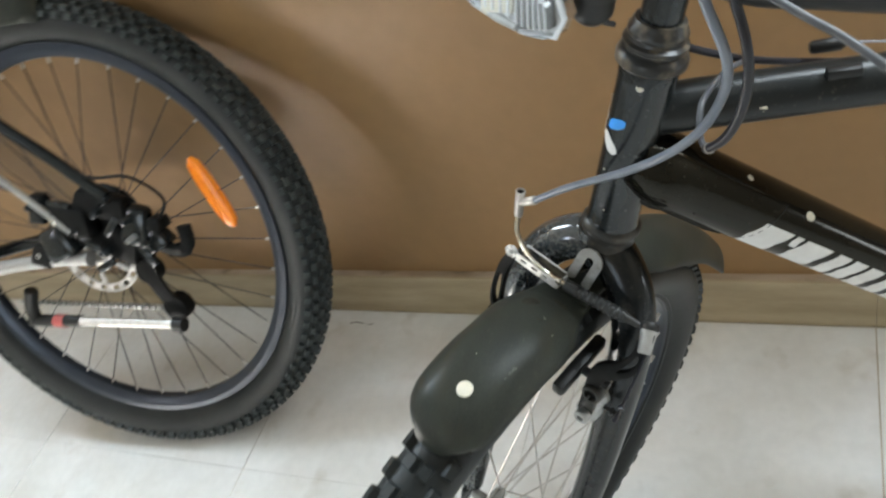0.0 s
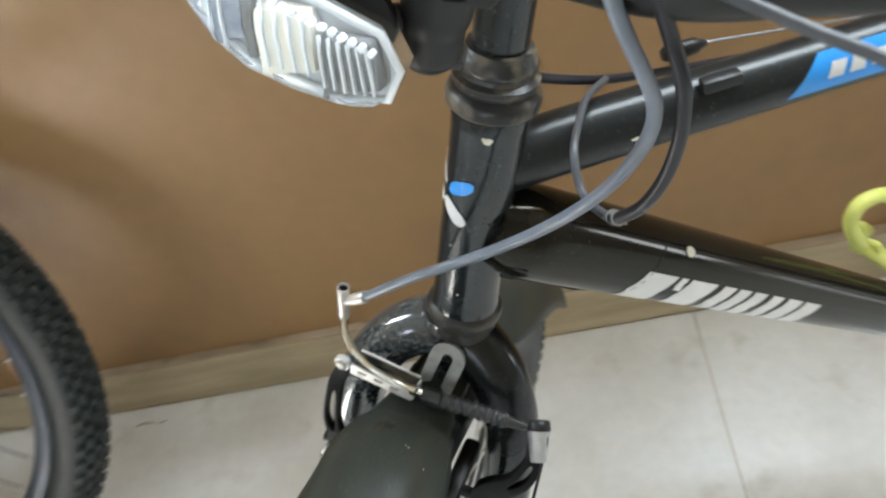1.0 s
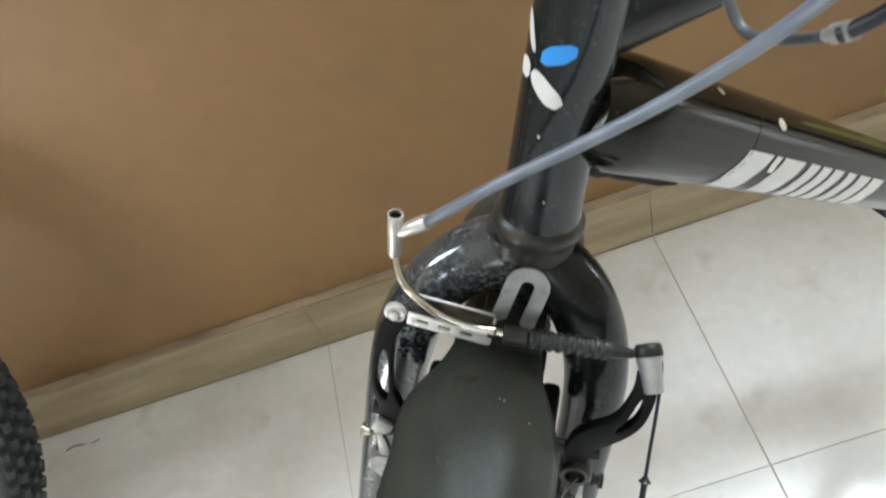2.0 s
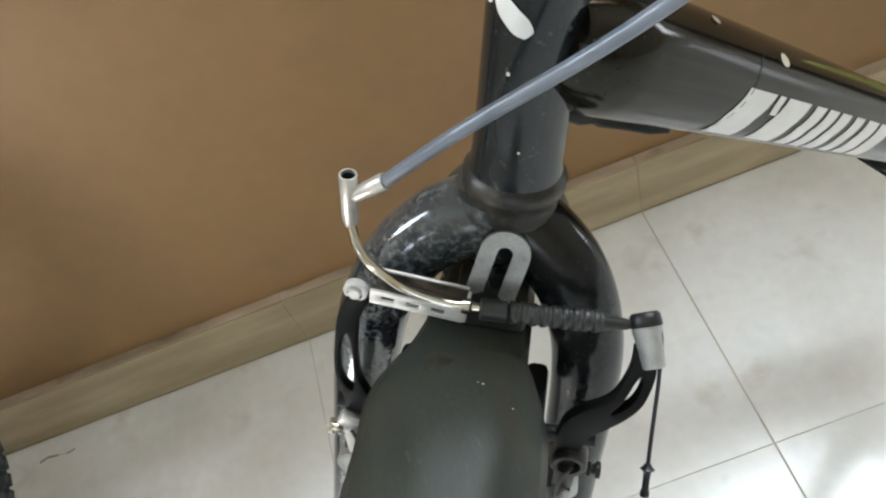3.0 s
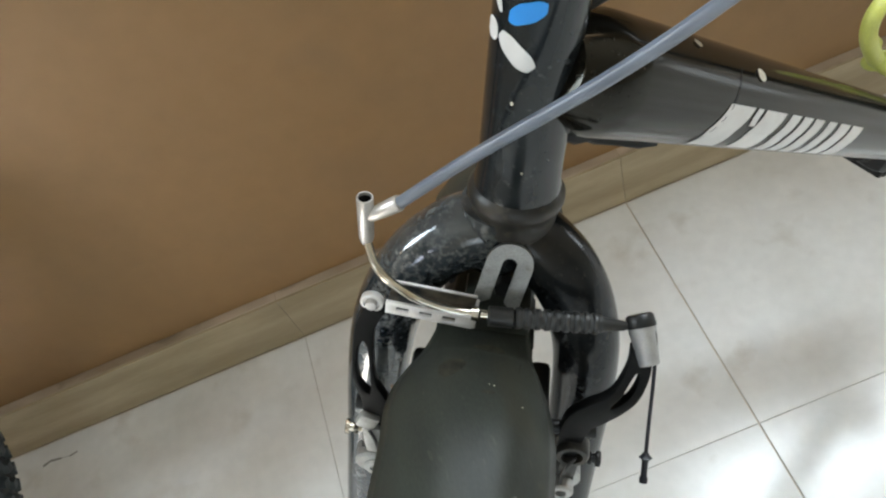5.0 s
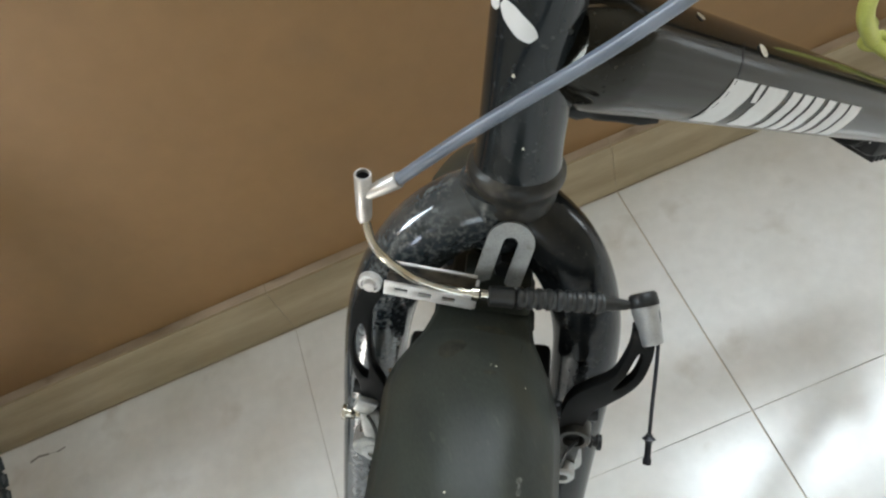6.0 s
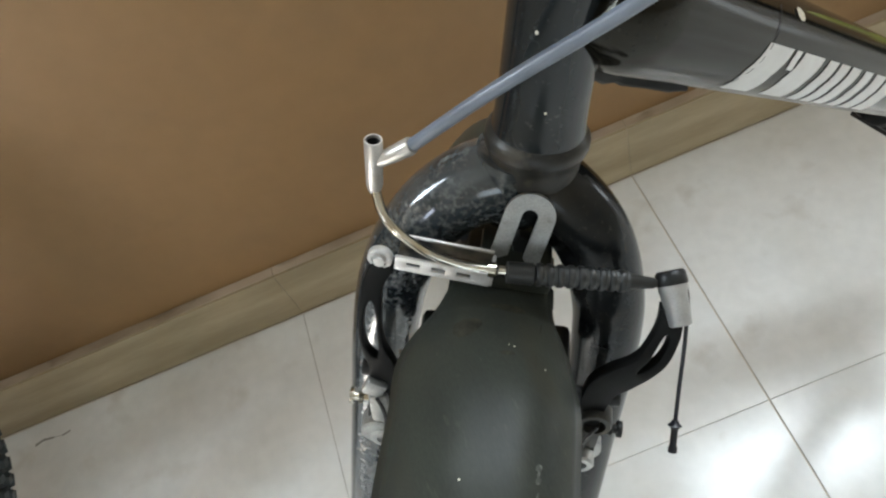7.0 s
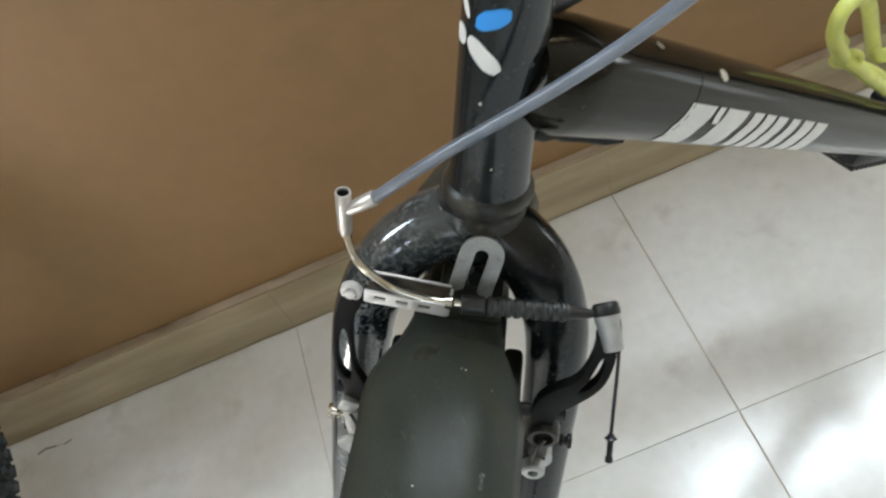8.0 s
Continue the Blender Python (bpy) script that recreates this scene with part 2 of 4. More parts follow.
def spline(pts, n=8):
    """A smooth line through a few points (Catmull-Rom)."""
    P = [Vector(p) for p in pts]
    P = [2 * P[0] - P[1]] + P + [2 * P[-1] - P[-2]]
    out = []
    for i in range(1, len(P) - 2):
        a, b, c, d = P[i - 1:i + 3]
        for k in range(n):
            t = k / n
            out.append(0.5 * ((2 * b) + (c - a) * t + (2 * a - 5 * b + 4 * c - d) * t * t + (3 * b - a - 3 * c + d) * t ** 3))
    out.append(P[-2])
    return out


def sweep(bm, line, radius, seg=12, caps=True, flat=1.0, hint=None, closed=False, angle=0.0):
    """A round or flattened rod along line; radius: a number or one for each point."""
    line = [Vector(p) for p in line]
    n = len(line)
    rad = radius if isinstance(radius, (list, tuple)) else [radius] * n
    tang = []
    for i in range(n):
        if closed:
            t = line[(i + 1) % n] - line[i - 1]
        else:
            t = line[min(i + 1, n - 1)] - line[max(i - 1, 0)]
        tang.append(t.normalized())
    side = Vector(hint) if hint else (Vector((0, 0, 1)) if abs(tang[0].z) < 0.9 else Vector((1, 0, 0)))
    rings = []
    for i in range(n):
        side = (side - side.dot(tang[i]) * tang[i]).normalized()
        up = tang[i].cross(side)
        rings.append([bm.verts.new(line[i] + rad[i] * (math.cos(a) * side + flat * math.sin(a) * up))
                      for a in (angle + 2 * math.pi * k / seg for k in range(seg))])
    for i in range(n if closed else n - 1):
        A, B = rings[i], rings[(i + 1) % n]
        for k in range(seg):
            bm.faces.new((A[k], A[(k + 1) % seg], B[(k + 1) % seg], B[k]))
    if caps and not closed:
        bm.faces.new(rings[0][::-1])
        bm.faces.new(rings[-1])
    return rings


def lathe(bm, origin, axis, profile, seg=32, ref=None):
    """Turn (along, radius) pairs round an axis."""
    o, ax = Vector(origin), Vector(axis).normalized()
    r = Vector(ref) if ref else (Vector((0, 0, 1)) if abs(ax.z) < 0.9 else Vector((1, 0, 0)))
    a = (r - r.dot(ax) * ax).normalized()
    b = ax.cross(a)
    rings = []
    for h, rad in profile:
        if rad < 1e-6:
            rings.append([bm.verts.new(o + h * ax)])
        else:
            rings.append([bm.verts.new(o + h * ax + rad * (math.cos(t) * a + math.sin(t) * b)) for t in (2 * math.pi * k / seg for k in range(seg))])
    for A, B in zip(rings, rings[1:]):
        for k in range(seg):
            q = [A[k % len(A)], A[(k + 1) % len(A)], B[(k + 1) % len(B)], B[k % len(B)]]
            u = []
            for v in q:
                if v not in u:
                    u.append(v)
            if len(u) > 2:
                bm.faces.new(u)
    return rings


def block(bm, m, sx, sy, sz, bevel=0.0, taper=1.0):
    """A box with its centre at the pose m; bevelled edges."""
    t = bmesh.new()
    bmesh.ops.create_cube(t, size=1)
    for v in t.verts:
        k = taper if v.co.z > 0 else 1.0
        v.co = Vector((v.co.x * sx * k, v.co.y * sy * k, v.co.z * sz))
    if bevel:
        bmesh.ops.bevel(t, geom=t.edges[:], offset=bevel, segments=2, profile=0.5, affect="EDGES")
    bmesh.ops.transform(t, matrix=m, verts=t.verts)
    add(bm, t)


def add(bm, other):
    me = bpy.data.meshes.new("tmp")
    other.to_mesh(me)
    other.free()
    bm.from_mesh(me)
    bpy.data.meshes.remove(me)


def axes(o, x, y, z):
    """A pose from its place and three axes."""
    return Matrix(((x[0], y[0], z[0], o[0]), (x[1], y[1], z[1], o[1]), (x[2], y[2], z[2], o[2]), (0, 0, 0, 1)))


def around(q, d, rad, k, phi, lift=0.0005):
    """A place on a tube: k along it, phi degrees round it (0: sideways, 90: up)."""
    d = Vector(d).normalized()
    e1 = d.cross(Vector((0, 0, 1))).normalized()
    e2 = e1.cross(d)
    a = radians(phi)
    return Vector(q) + k * d + (rad + lift) * (math.cos(a) * e1 + math.sin(a) * e2)


def patch(bm, corners, tube, lift=0.0005, n=8, rad_at=None, rounded=False):
    """A thin decal on a tube between four (k, phi) corners in order."""
    q, d, rad = tube
    grid = []
    (k0, p0), (k1, p1), (k2, p2), (k3, p3) = corners
    for i in range(n + 1):
        u = i / n
        row = []
        for j in range(n + 1):
            v = j / n
            if rounded:
                a, b = 2 * i / n - 1, 2 * v - 1
                u, v = 0.5 + 0.5 * a * math.sqrt(1 - b ** 6 / 2), 0.5 + 0.5 * b * math.sqrt(1 - a ** 6 / 2)
            k = (1 - u) * ((1 - v) * k0 + v * k1) + u * ((1 - v) * k3 + v * k2)
            p = (1 - u) * ((1 - v) * p0 + v * p1) + u * ((1 - v) * p3 + v * p2)
            row.append(bm.verts.new(around(q, d, rad_at(k) if rad_at else rad, k, p, lift)))
        grid.append(row)
    for i in range(n):
        for j in range(n):
            bm.faces.new((grid[i][j], grid[i + 1][j], grid[i + 1][j + 1], grid[i][j + 1]))


# ---- floor, walls, ceiling ----


def plain_box(name, x0, x1, y0, y1, z0, z1, material, label, category, smooth=False):
    bm = bmesh.new()
    block(bm, pose((x0 + x1) / 2, (y0 + y1) / 2, (z0 + z1) / 2), x1 - x0, y1 - y0, z1 - z0)
    ob = part(name, bm, material, None, label, smooth)
    return tagged(ob, label, category, kind="structure")


def wall_with_openings(name, along, at, thick, lo, hi, openings, label, material=None):
    """A wall of blocks round its openings, given in order. along: 'x' or 'y'."""
    bm = bmesh.new()
    spans, start = [], lo
    for a0, a1, z0, z1 in openings:
        spans += [(start, a0, 0, TOP), (a0, a1, z1, TOP), (a0, a1, 0, z0)]
        start = a1
    for p0, p1, q0, q1 in spans + [(start, hi, 0, TOP)]:
        c, w = (p0 + p1) / 2, p1 - p0
        m = pose(c, at, (q0 + q1) / 2) if along == "x" else pose(at, c, (q0 + q1) / 2)
        block(bm, m, w if along == "x" else thick, thick if along == "x" else w, q1 - q0)
    return tagged(part(name, bm, material or M_ROOM, None, label, False), label, "wall", kind="structure")


floor = plain_box("floor", LEFT - 0.1, RIGHT + 0.1, FRONT - 0.1, WALL + 0.1, -0.08, -0.0018, M_JOINT, "cream glazed square floor tiles with thin grey joints", "floor")
wall_with_openings("wall_back", "x", WALL + 0.15, 0.30, LEFT - 0.15, RIGHT + 0.15, (BACK_FILL_OPENING, BACK_WINDOW), "tan painted wall with faint blotches above beige skirting", M_WALL)
wall_with_openings("wall_right", "y", RIGHT + 0.075, 0.15, FRONT, WALL, (HIGHLIGHT_OPENING,), "dull beige painted wall with a low opening added for a highlight lamp")
# Added opening: its sun patch bounces up and throws the wheel's ring shadow.
wall_with_openings("wall_left", "y", LEFT - 0.075, 0.15, FRONT, WALL, (SUN_OPENING,), "dull beige painted wall with a small opening added for the sun")
wall_with_openings("wall_front", "x", FRONT - 0.075, 0.15, LEFT, RIGHT, (FRONT_OPENING,), "dull beige painted wall with an added opening for a fill lamp")
plain_box("ceiling", LEFT - 0.15, RIGHT + 0.15, FRONT - 0.15, WALL + 0.15, TOP, TOP + 0.12, M_CEIL, "plain dull beige ceiling", "ceiling")

# Unseen sheets, added to block sky and sun behind the lamps.
plain_box("window_blind", FRONT_OPENING[0] - 0.1, FRONT_OPENING[1] + 0.1, FRONT - 0.17, FRONT - 0.16, FRONT_OPENING[2] - 0.1, FRONT_OPENING[3] + 0.1, M_CEIL, "unseen white sheet closing an opening behind its lamp", "blind")
for x0, x1, z0, z1 in (BACK_WINDOW, BACK_FILL_OPENING):
    plain_box("window_blind", x0 - 0.02, x1 + 0.02, WALL + 0.24, WALL + 0.25, z0 - 0.1, z1 + 0.1, M_CEIL, "unseen white sheet closing an opening behind its lamp", "blind")
# Unseen panel, added to keep sky and sun out of the low slot.
plain_box("door_panel", RIGHT + 0.10, RIGHT + 0.11, HIGHLIGHT_OPENING[0] - 0.1, HIGHLIGHT_OPENING[1] + 0.1, HIGHLIGHT_OPENING[2] - 0.1, HIGHLIGHT_OPENING[3] + 0.1, M_CEIL, "unseen white panel closing the low opening behind its lamp", "panel")

# ---- the bicycle with the turned front wheel: its frame ----
HEAD = Vector((0.3196, 0.5365, 0.7039))
U = Vector((0.3359, 0.1123, 0.9352)).normalized()         # steering axis
F = Vector((-0.3592, -0.9026, 0.2374)).normalized()       # where the turned wheel points
F = (F - F.dot(U) * U).normalized()
S = U.cross(F)                                            # across the fork
SHIFT = -0.006


def at(s, f, u):
    """A place on the fork: across, ahead and up along the steering axis."""
    return HEAD + (s + SHIFT) * S + f * F + u * U


def head(f, s, u):
    return HEAD + s * S + f * F + u * U


DT = ((0.326, 0.532, 0.7136), Vector((0.645, 0.25, -0.722)).normalized(), 0.0230)
TT = ((0.331, 0.545, 0.738), Vector((0.968, 0.231, -0.100)).normalized(), 0.0152)
AXLE = at(0, 0.045, -0.43)
R_FRONT = 0.320
BB = Vector(DT[0]) + 0.585 * DT[1]

bike = thing("bicycle", (AXLE.x, AXLE.y, 0.0), "black mountain bicycle with dusty paint and front wheel turned aside", "bicycle")

bm = bmesh.new()
lathe(bm, HEAD, U, [(-0.050, 0.0), (-0.050, 0.0182), (-0.047, 0.0186), (-0.043, 0.0178), (-0.03, 0.0174), (0.05, 0.0174), (0.066, 0.0178), (0.074, 0.0186), (0.076, 0.018), (0.076, 0.0)], 40)
head_tube = part("head_tube", bm, M_BLACK, bike, "gloss black head tube with specks of dirt")


def down_radius(k):
    return 0.0256 - 0.0050 * min(1.0, k / 0.45)


bm = bmesh.new()
q, d, r = DT
steps = (0.0, 0.008, 0.016, 0.024, 0.032, 0.05, 0.08, 0.16, 0.26, 0.36, 0.45, 0.585)
sweep(bm, [Vector(q) + k * d for k in steps], [down_radius(k) - 0.0085 * max(0.0, 1 - k / 0.028) ** 1.6 for k in steps], 32, hint=(0, 0, 1))
down_tube = part("down_tube", bm, M_SATIN, bike, "satin black down tube with white slanted lettering shapes")
bm = bmesh.new()
q, d, r = TT
sweep(bm, [Vector(q) + k * d for k in (0.0, 0.1, 0.2, 0.3, 0.5)], [0.0165, 0.0155, 0.0152, 0.0152, 0.015], 28)
top_tube = part("top_tube", bm, M_TUBE, bike, "gloss black top tube with a blue decal")
SEAT_TOP = Vector(TT[0]) + 0.5 * TT[1]
bm = bmesh.new()
sweep(bm, [BB, SEAT_TOP + (SEAT_TOP - BB).normalized() * 0.07], 0.0158, 24)
part("seat_tube", bm, M_BLACK, bike)
bm = bmesh.new()
side = Vector((0.3165, -0.9486, 0.0))
lathe(bm, BB - 0.036 * side, side, [(0, 0), (0, 0.019), (0.002, 0.0205), (0.07, 0.0205), (0.072, 0.019), (0.072, 0)], 28)
part("bottom_bracket", bm, M_BLACK, bike)

# ---- fork ----
bm = bmesh.new()
lathe(bm, HEAD, U, [(-0.0475, 0.0), (-0.0475, 0.0182), (-0.049, 0.0196), (-0.0508, 0.0207), (-0.0535, 0.0209), (-0.0555, 0.0203), (-0.0575, 0.0190), (-0.0605, 0.0186), (-0.063, 0.0184), (-0.0655, 0.0188), (-0.068, 0.0182), (-0.070, 0.0)], 40)
part("lower_headset_cup", bm, M_CUP, bike, "dusty black lower headset cup")
bm = bmesh.new()
lathe(bm, HEAD, U, [(0.075, 0.0), (0.075, 0.0195), (0.077, 0.0216), (0.081, 0.0218), (0.084, 0.0205), (0.0855, 0.0182), (0.087, 0.0182), (0.088, 0.0196), (0.0905, 0.0196), (0.092, 0.0172), (0.094, 0.0168), (0.0955, 0.0178), (0.098, 0.0178), (0.1, 0.0164), (0.102, 0.0160), (0.104, 0.0150), (0.104, 0.0)], 40)
part("upper_headset", bm, M_DUSTYMETAL, bike, "dusty threaded upper headset stack")

fork = part("fork", (lambda b: (lathe(b, at(0, 0.0, 0), U, [(-0.060, 0.0), (-0.060, 0.0172), (-0.072, 0.0178), (-0.086, 0.0165), (-0.094, 0.012), (-0.094, 0.0)], 32), b)[1])(bmesh.new()), M_DUSTY, bike, "dusty gloss black unicrown fork")
for sgn in (-1, 1):
    bm = bmesh.new()
    line = spline([at(sgn * a, f, u) for a, f, u in ((0.004, 0.000, -0.074), (0.018, 0.002, -0.080), (0.0335, 0.005, -0.095), (0.0448, 0.008, -0.119), (0.0508, 0.011, -0.150), (0.0545, 0.015, -0.22), (0.0575, 0.026, -0.32), (0.056, 0.042, -0.42))], 7)
    n = len(line)
    rad = [0.0175 - 0.0012 * min(1, i / 20) - 0.0008 * max(0, min(1, (i - 20) / 12)) - 0.0040 * max(0, (i - 32) / (n - 33)) for i in range(n)]
    sweep(bm, line, rad, 24, hint=F)
    part("fork_leg", bm, M_DUSTY if sgn < 0 else M_LEG, fork)
    bm = bmesh.new()
    block(bm, axes(at(sgn * 0.056, 0.046, -0.432), S, F, U), 0.004, 0.022, 0.03, 0.0015)
    part("dropout", bm, M_BLACK, fork)

# ---- wheels ----


def wheel(parent, centre, axis, up, radius, tyre_w, rim_in, spokes, rim_material, knob, name, label, knob_rows, hub_w=0.05, spoke_material=None):
    """Tyre with tread blocks, rim, spokes and hub round an axis."""
    axis = Vector(axis).normalized()
    up = (Vector(up) - Vector(up).dot(axis) * axis).normalized()
    ahead = up.cross(axis)
    w = part(name, (lambda b: (lathe(b, centre, axis, [(-hub_w, 0.0), (-hub_w, 0.005), (-hub_w * 0.62, 0.006), (-hub_w * 0.6, 0.021), (-hub_w * 0.52, 0.021), (-hub_w * 0.45, 0.012), (hub_w * 0.45, 0.012), (hub_w * 0.52, 0.021), (hub_w * 0.6, 0.021), (hub_w * 0.62, 0.006), (hub_w, 0.005), (hub_w, 0.0)], 24), b)[1])(bmesh.new()), M_ZINC, parent, label)
    bm = bmesh.new()
    tr = radius - knob
    prof = [(tyre_w * math.sin(a) * (1.0 if abs(a) < 1.6 else 0.96), tr - tyre_w + tyre_w * math.cos(a)) for a in [math.pi * (-0.86 + 1.72 * i / 16) for i in range(17)]]
    prof += [(prof[-1][0], prof[-1][1] - 0.004), (prof[0][0], prof[0][1] - 0.004), prof[0]]
    lathe(bm, centre, axis, prof, 96, up)
    part("tyre", bm, M_RUBBER, w, "black rubber tyre")
    bm = bmesh.new()
    rw = tyre_w * 0.52
    ro = rim_in + 0.024
    lathe(bm, centre, axis, [(-rw, ro), (-rw, ro - 0.008), (-rw * 0.96, ro - 0.013), (-rw * 0.45, rim_in + 0.001), (0, rim_in), (rw * 0.45, rim_in + 0.001), (rw * 0.96, ro - 0.013), (rw, ro - 0.008), (rw, ro), (rw * 0.8, ro), (-rw * 0.8, ro), (-rw, ro)], 96, up)
    part("rim", bm, rim_material, w)
    bm = bmesh.new()
    count = int(2 * math.pi * radius / 0.0235)
    for i in range(count):
        for off, sx, sy, ph in knob_rows:
            a = 2 * math.pi * (i + ph) / count
            rdir = math.cos(a) * up + math.sin(a) * ahead
            tdir = -math.sin(a) * up + math.cos(a) * ahead
            c = math.asin(max(-1, min(1, off / tyre_w)))
            nrm = math.cos(c) * rdir + math.sin(c) * axis
            side_dir = tdir.cross(nrm)
            p = Vector(centre) + (tr - tyre_w) * rdir + (tyre_w + knob * 0.4) * nrm
            m = axes(p, side_dir, tdir, nrm)
            vs = [bm.verts.new(m @ Vector((x * sx / 2 * k, y * sy / 2 * k, z * knob * 0.6))) for z, k in ((-1, 1.12), (1, 0.9)) for x, y in ((-1, -1), (1, -1), (1, 1), (-1, 1))]
            for f in ((4, 5, 6, 7), (0, 1, 5, 4), (1, 2, 6, 5), (2, 3, 7, 6), (3, 0, 4, 7)):
                bm.faces.new([vs[j] for j in f])
    tagged(part("tread", bm, M_TREAD if knob > 0.0046 else M_RUBBER, w, "knobbly tread blocks", smooth=False), kind="stuff")
    for i in range(spokes):
        sg = 1 if i % 2 else -1
        a = 2 * math.pi * (i + 0.5) / spokes
        lead = (1 if (i // 2) % 2 else -1) * 1.15
        rim_p = Vector(centre) + (rim_in + 0.002) * (math.cos(a) * up + math.sin(a) * ahead)
        hub_p = Vector(centre) + 0.019 * (math.cos(a + lead) * up + math.sin(a + lead) * ahead) + sg * hub_w * 0.56 * axis
        bm = bmesh.new()
        sweep(bm, [hub_p, rim_p], 0.00095, 6)
        dirn = (hub_p - rim_p).normalized()
        part("spoke", bm, spoke_material or M_STEEL, w)
        bm = bmesh.new()
        sweep(bm, [rim_p - 0.002 * dirn, rim_p + 0.011 * dirn], 0.0019, 6)
        part("nipple", bm, M_STEEL, w)
    return w


front_wheel = wheel(bike, AXLE, S, U, R_FRONT, 0.024, 0.262, 32, M_RIM, 0.0045, "front_wheel", "spoked front wheel with knobbly tyre",
                    ((-0.017, 0.008, 0.013, 0.0), (-0.006, 0.009, 0.010, 0.5), (0.006, 0.009, 0.010, 0.5), (0.017, 0.008, 0.013, 0.0)))

# ---- front mudguard ----


def mudguard(parent, rows, name, label, place):
    """A domed guard: rows of (f, u, half width, drop at the edges). Returns it and its rows of (centre, half, drop, outward)."""
    bm = bmesh.new()
    fine = spline([(f, u, 0) for f, u, h, d in rows], 5)
    hs = spline([(h, d, 0) for f, u, h, d in rows], 5)
    profile, was = [], (1, 0)
    for i, (p, h) in enumerate(zip(fine, hs)):
        t = (fine[min(i + 1, len(fine) - 1)] - fine[max(i - 1, 0)]).normalized()
        nf, nu = t.y, -t.x
        if nf * was[0] + nu * was[1] < 0:
            nf, nu = -nf, -nu
        was = (nf, nu)
        profile.append((p.x, p.y, h.x, h.y, nf, nu))
    n = 18
    grid = [[bm.verts.new(guard_point(row, -1 + 2 * j / n, 0.0, place)) for j in range(n + 1)] for row in profile]
    for i in range(len(grid) - 1):
        for j in range(n):
            bm.faces.new((grid[i][j], grid[i][j + 1], grid[i + 1][j + 1], grid[i + 1][j]))
    ob = part(name, bm, M_GUARD, parent, label, flat_angle=80)
    so = ob.modifiers.new("thickness", "SOLIDIFY")
    so.thickness, so.offset = 0.0026, 0.0
    return ob, profile


def guard_point(row, x, lift, place):
    """A place on the guard: x from -1 to 1 across one row of its profile."""
    f, u, half, drop, nf, nu = row
    down = drop * abs(x) ** 3.0 - lift
    aside = -0.0028 * math.exp(-((f - 0.06) / 0.022) ** 2) - 0.0020 * min(1.0, max(0.0, (f - 0.05) / 0.06))
    return place(x * half + aside, f - nf * down, u - nu * down)


guard, GUARD_ROWS = mudguard(bike, ((0.180, -0.140, 0.011, 0.002), (0.178, -0.129, 0.024, 0.009), (0.172, -0.119, 0.0308, 0.015), (0.158, -0.108, 0.0335, 0.018), (0.130, -0.099, 0.0342, 0.019),
                        (0.095, -0.096, 0.0342, 0.019), (0.074, -0.0985, 0.0344, 0.018), (0.060, -0.102, 0.0318, 0.014), (0.050, -0.1045, 0.0262, 0.008), (0.040, -0.106, 0.0215, 0.004),
                        (0.0, -0.107, 0.016, 0.003), (-0.03, -0.108, 0.018, 0.004), (-0.05, -0.110, 0.030, 0.012), (-0.10, -0.126, 0.036, 0.019), (-0.16, -0.160, 0.037, 0.023),
                        (-0.205, -0.197, 0.038, 0.025), (-0.236, -0.226, 0.0375, 0.025)),
                 "front_mudguard", "dusty black plastic front mudguard with a cream spot", at)


def guard_row(f):
    """The guard's profile between two rows, ahead of the crown."""
    for a, b in zip(GUARD_ROWS, GUARD_ROWS[1:]):
        if b[0] <= f <= a[0]:
            k = (f - b[0]) / max(1e-9, a[0] - b[0])
            return tuple(k * p + (1 - k) * q for p, q in zip(a, b))
    return GUARD_ROWS[0]


def guard_mark(name, material, corners, lift=0.0016, n=6, label=""):
    """A thin film or blot on the guard between four (s, f) corners."""
    bm = bmesh.new()
    rows = []
    (s0, f0), (s1, f1), (s2, f2), (s3, f3) = corners
    for i in range(n + 1):
        row = []
        for j in range(n + 1):
            a, b = 2 * i / n - 1, 2 * j / n - 1
            u, v = 0.5 + 0.5 * a * math.sqrt(1 - b ** 4 / 2), 0.5 + 0.5 * b * math.sqrt(1 - a ** 4 / 2)
            sx = (1 - u) * ((1 - v) * s0 + v * s1) + u * ((1 - v) * s3 + v * s2)
            fx = (1 - u) * ((1 - v) * f0 + v * f1) + u * ((1 - v) * f3 + v * f2)
            r = guard_row(fx)
            row.append(bm.verts.new(guard_point(r, max(-1, min(1, (sx + 0.002) / r[2])), lift, at)))
        rows.append(row)
    for i in range(n):
        for j in range(n):
            bm.faces.new((rows[i][j], rows[i][j + 1], rows[i + 1][j + 1], rows[i + 1][j]))
    return part(name, bm, material, guard, label)


bm = bmesh.new()
lathe(bm, at(0.002, 0.150, -0.1030), (at(0, 0.150 + 0.05, 0.0) - at(0, 0.150, -0.13)), [(0, 0.0), (0, 0.0057), (0.0012, 0.0054), (0.0015, 0.0)], 24)
part("paint_spot", bm, M_DOT, guard, "round cream spot")
for s_, f_, r_ in ((0.0050, 0.0688, 0.00028), (0.0070, 0.0692, 0.0004), (-0.0085, 0.1263, 0.00038), (0.0185, 0.0760, 0.0003)):
    guard_mark("paint_speck", M_DOT, ((s_ - r_, f_ - r_), (s_ + r_, f_ - r_), (s_ + r_, f_ + r_), (s_ - r_, f_ + r_)), n=4)
guard_mark("dust_film", M_FILM, ((-0.0165, 0.0560), (-0.0040, 0.0545), (-0.0080, 0.0650), (-0.0160, 0.0690)), label="pale olive dust film")
guard_mark("dust_film", M_FILM, ((-0.0060, 0.0440), (0.0080, 0.0435), (0.0105, 0.0490), (-0.0020, 0.0475)))
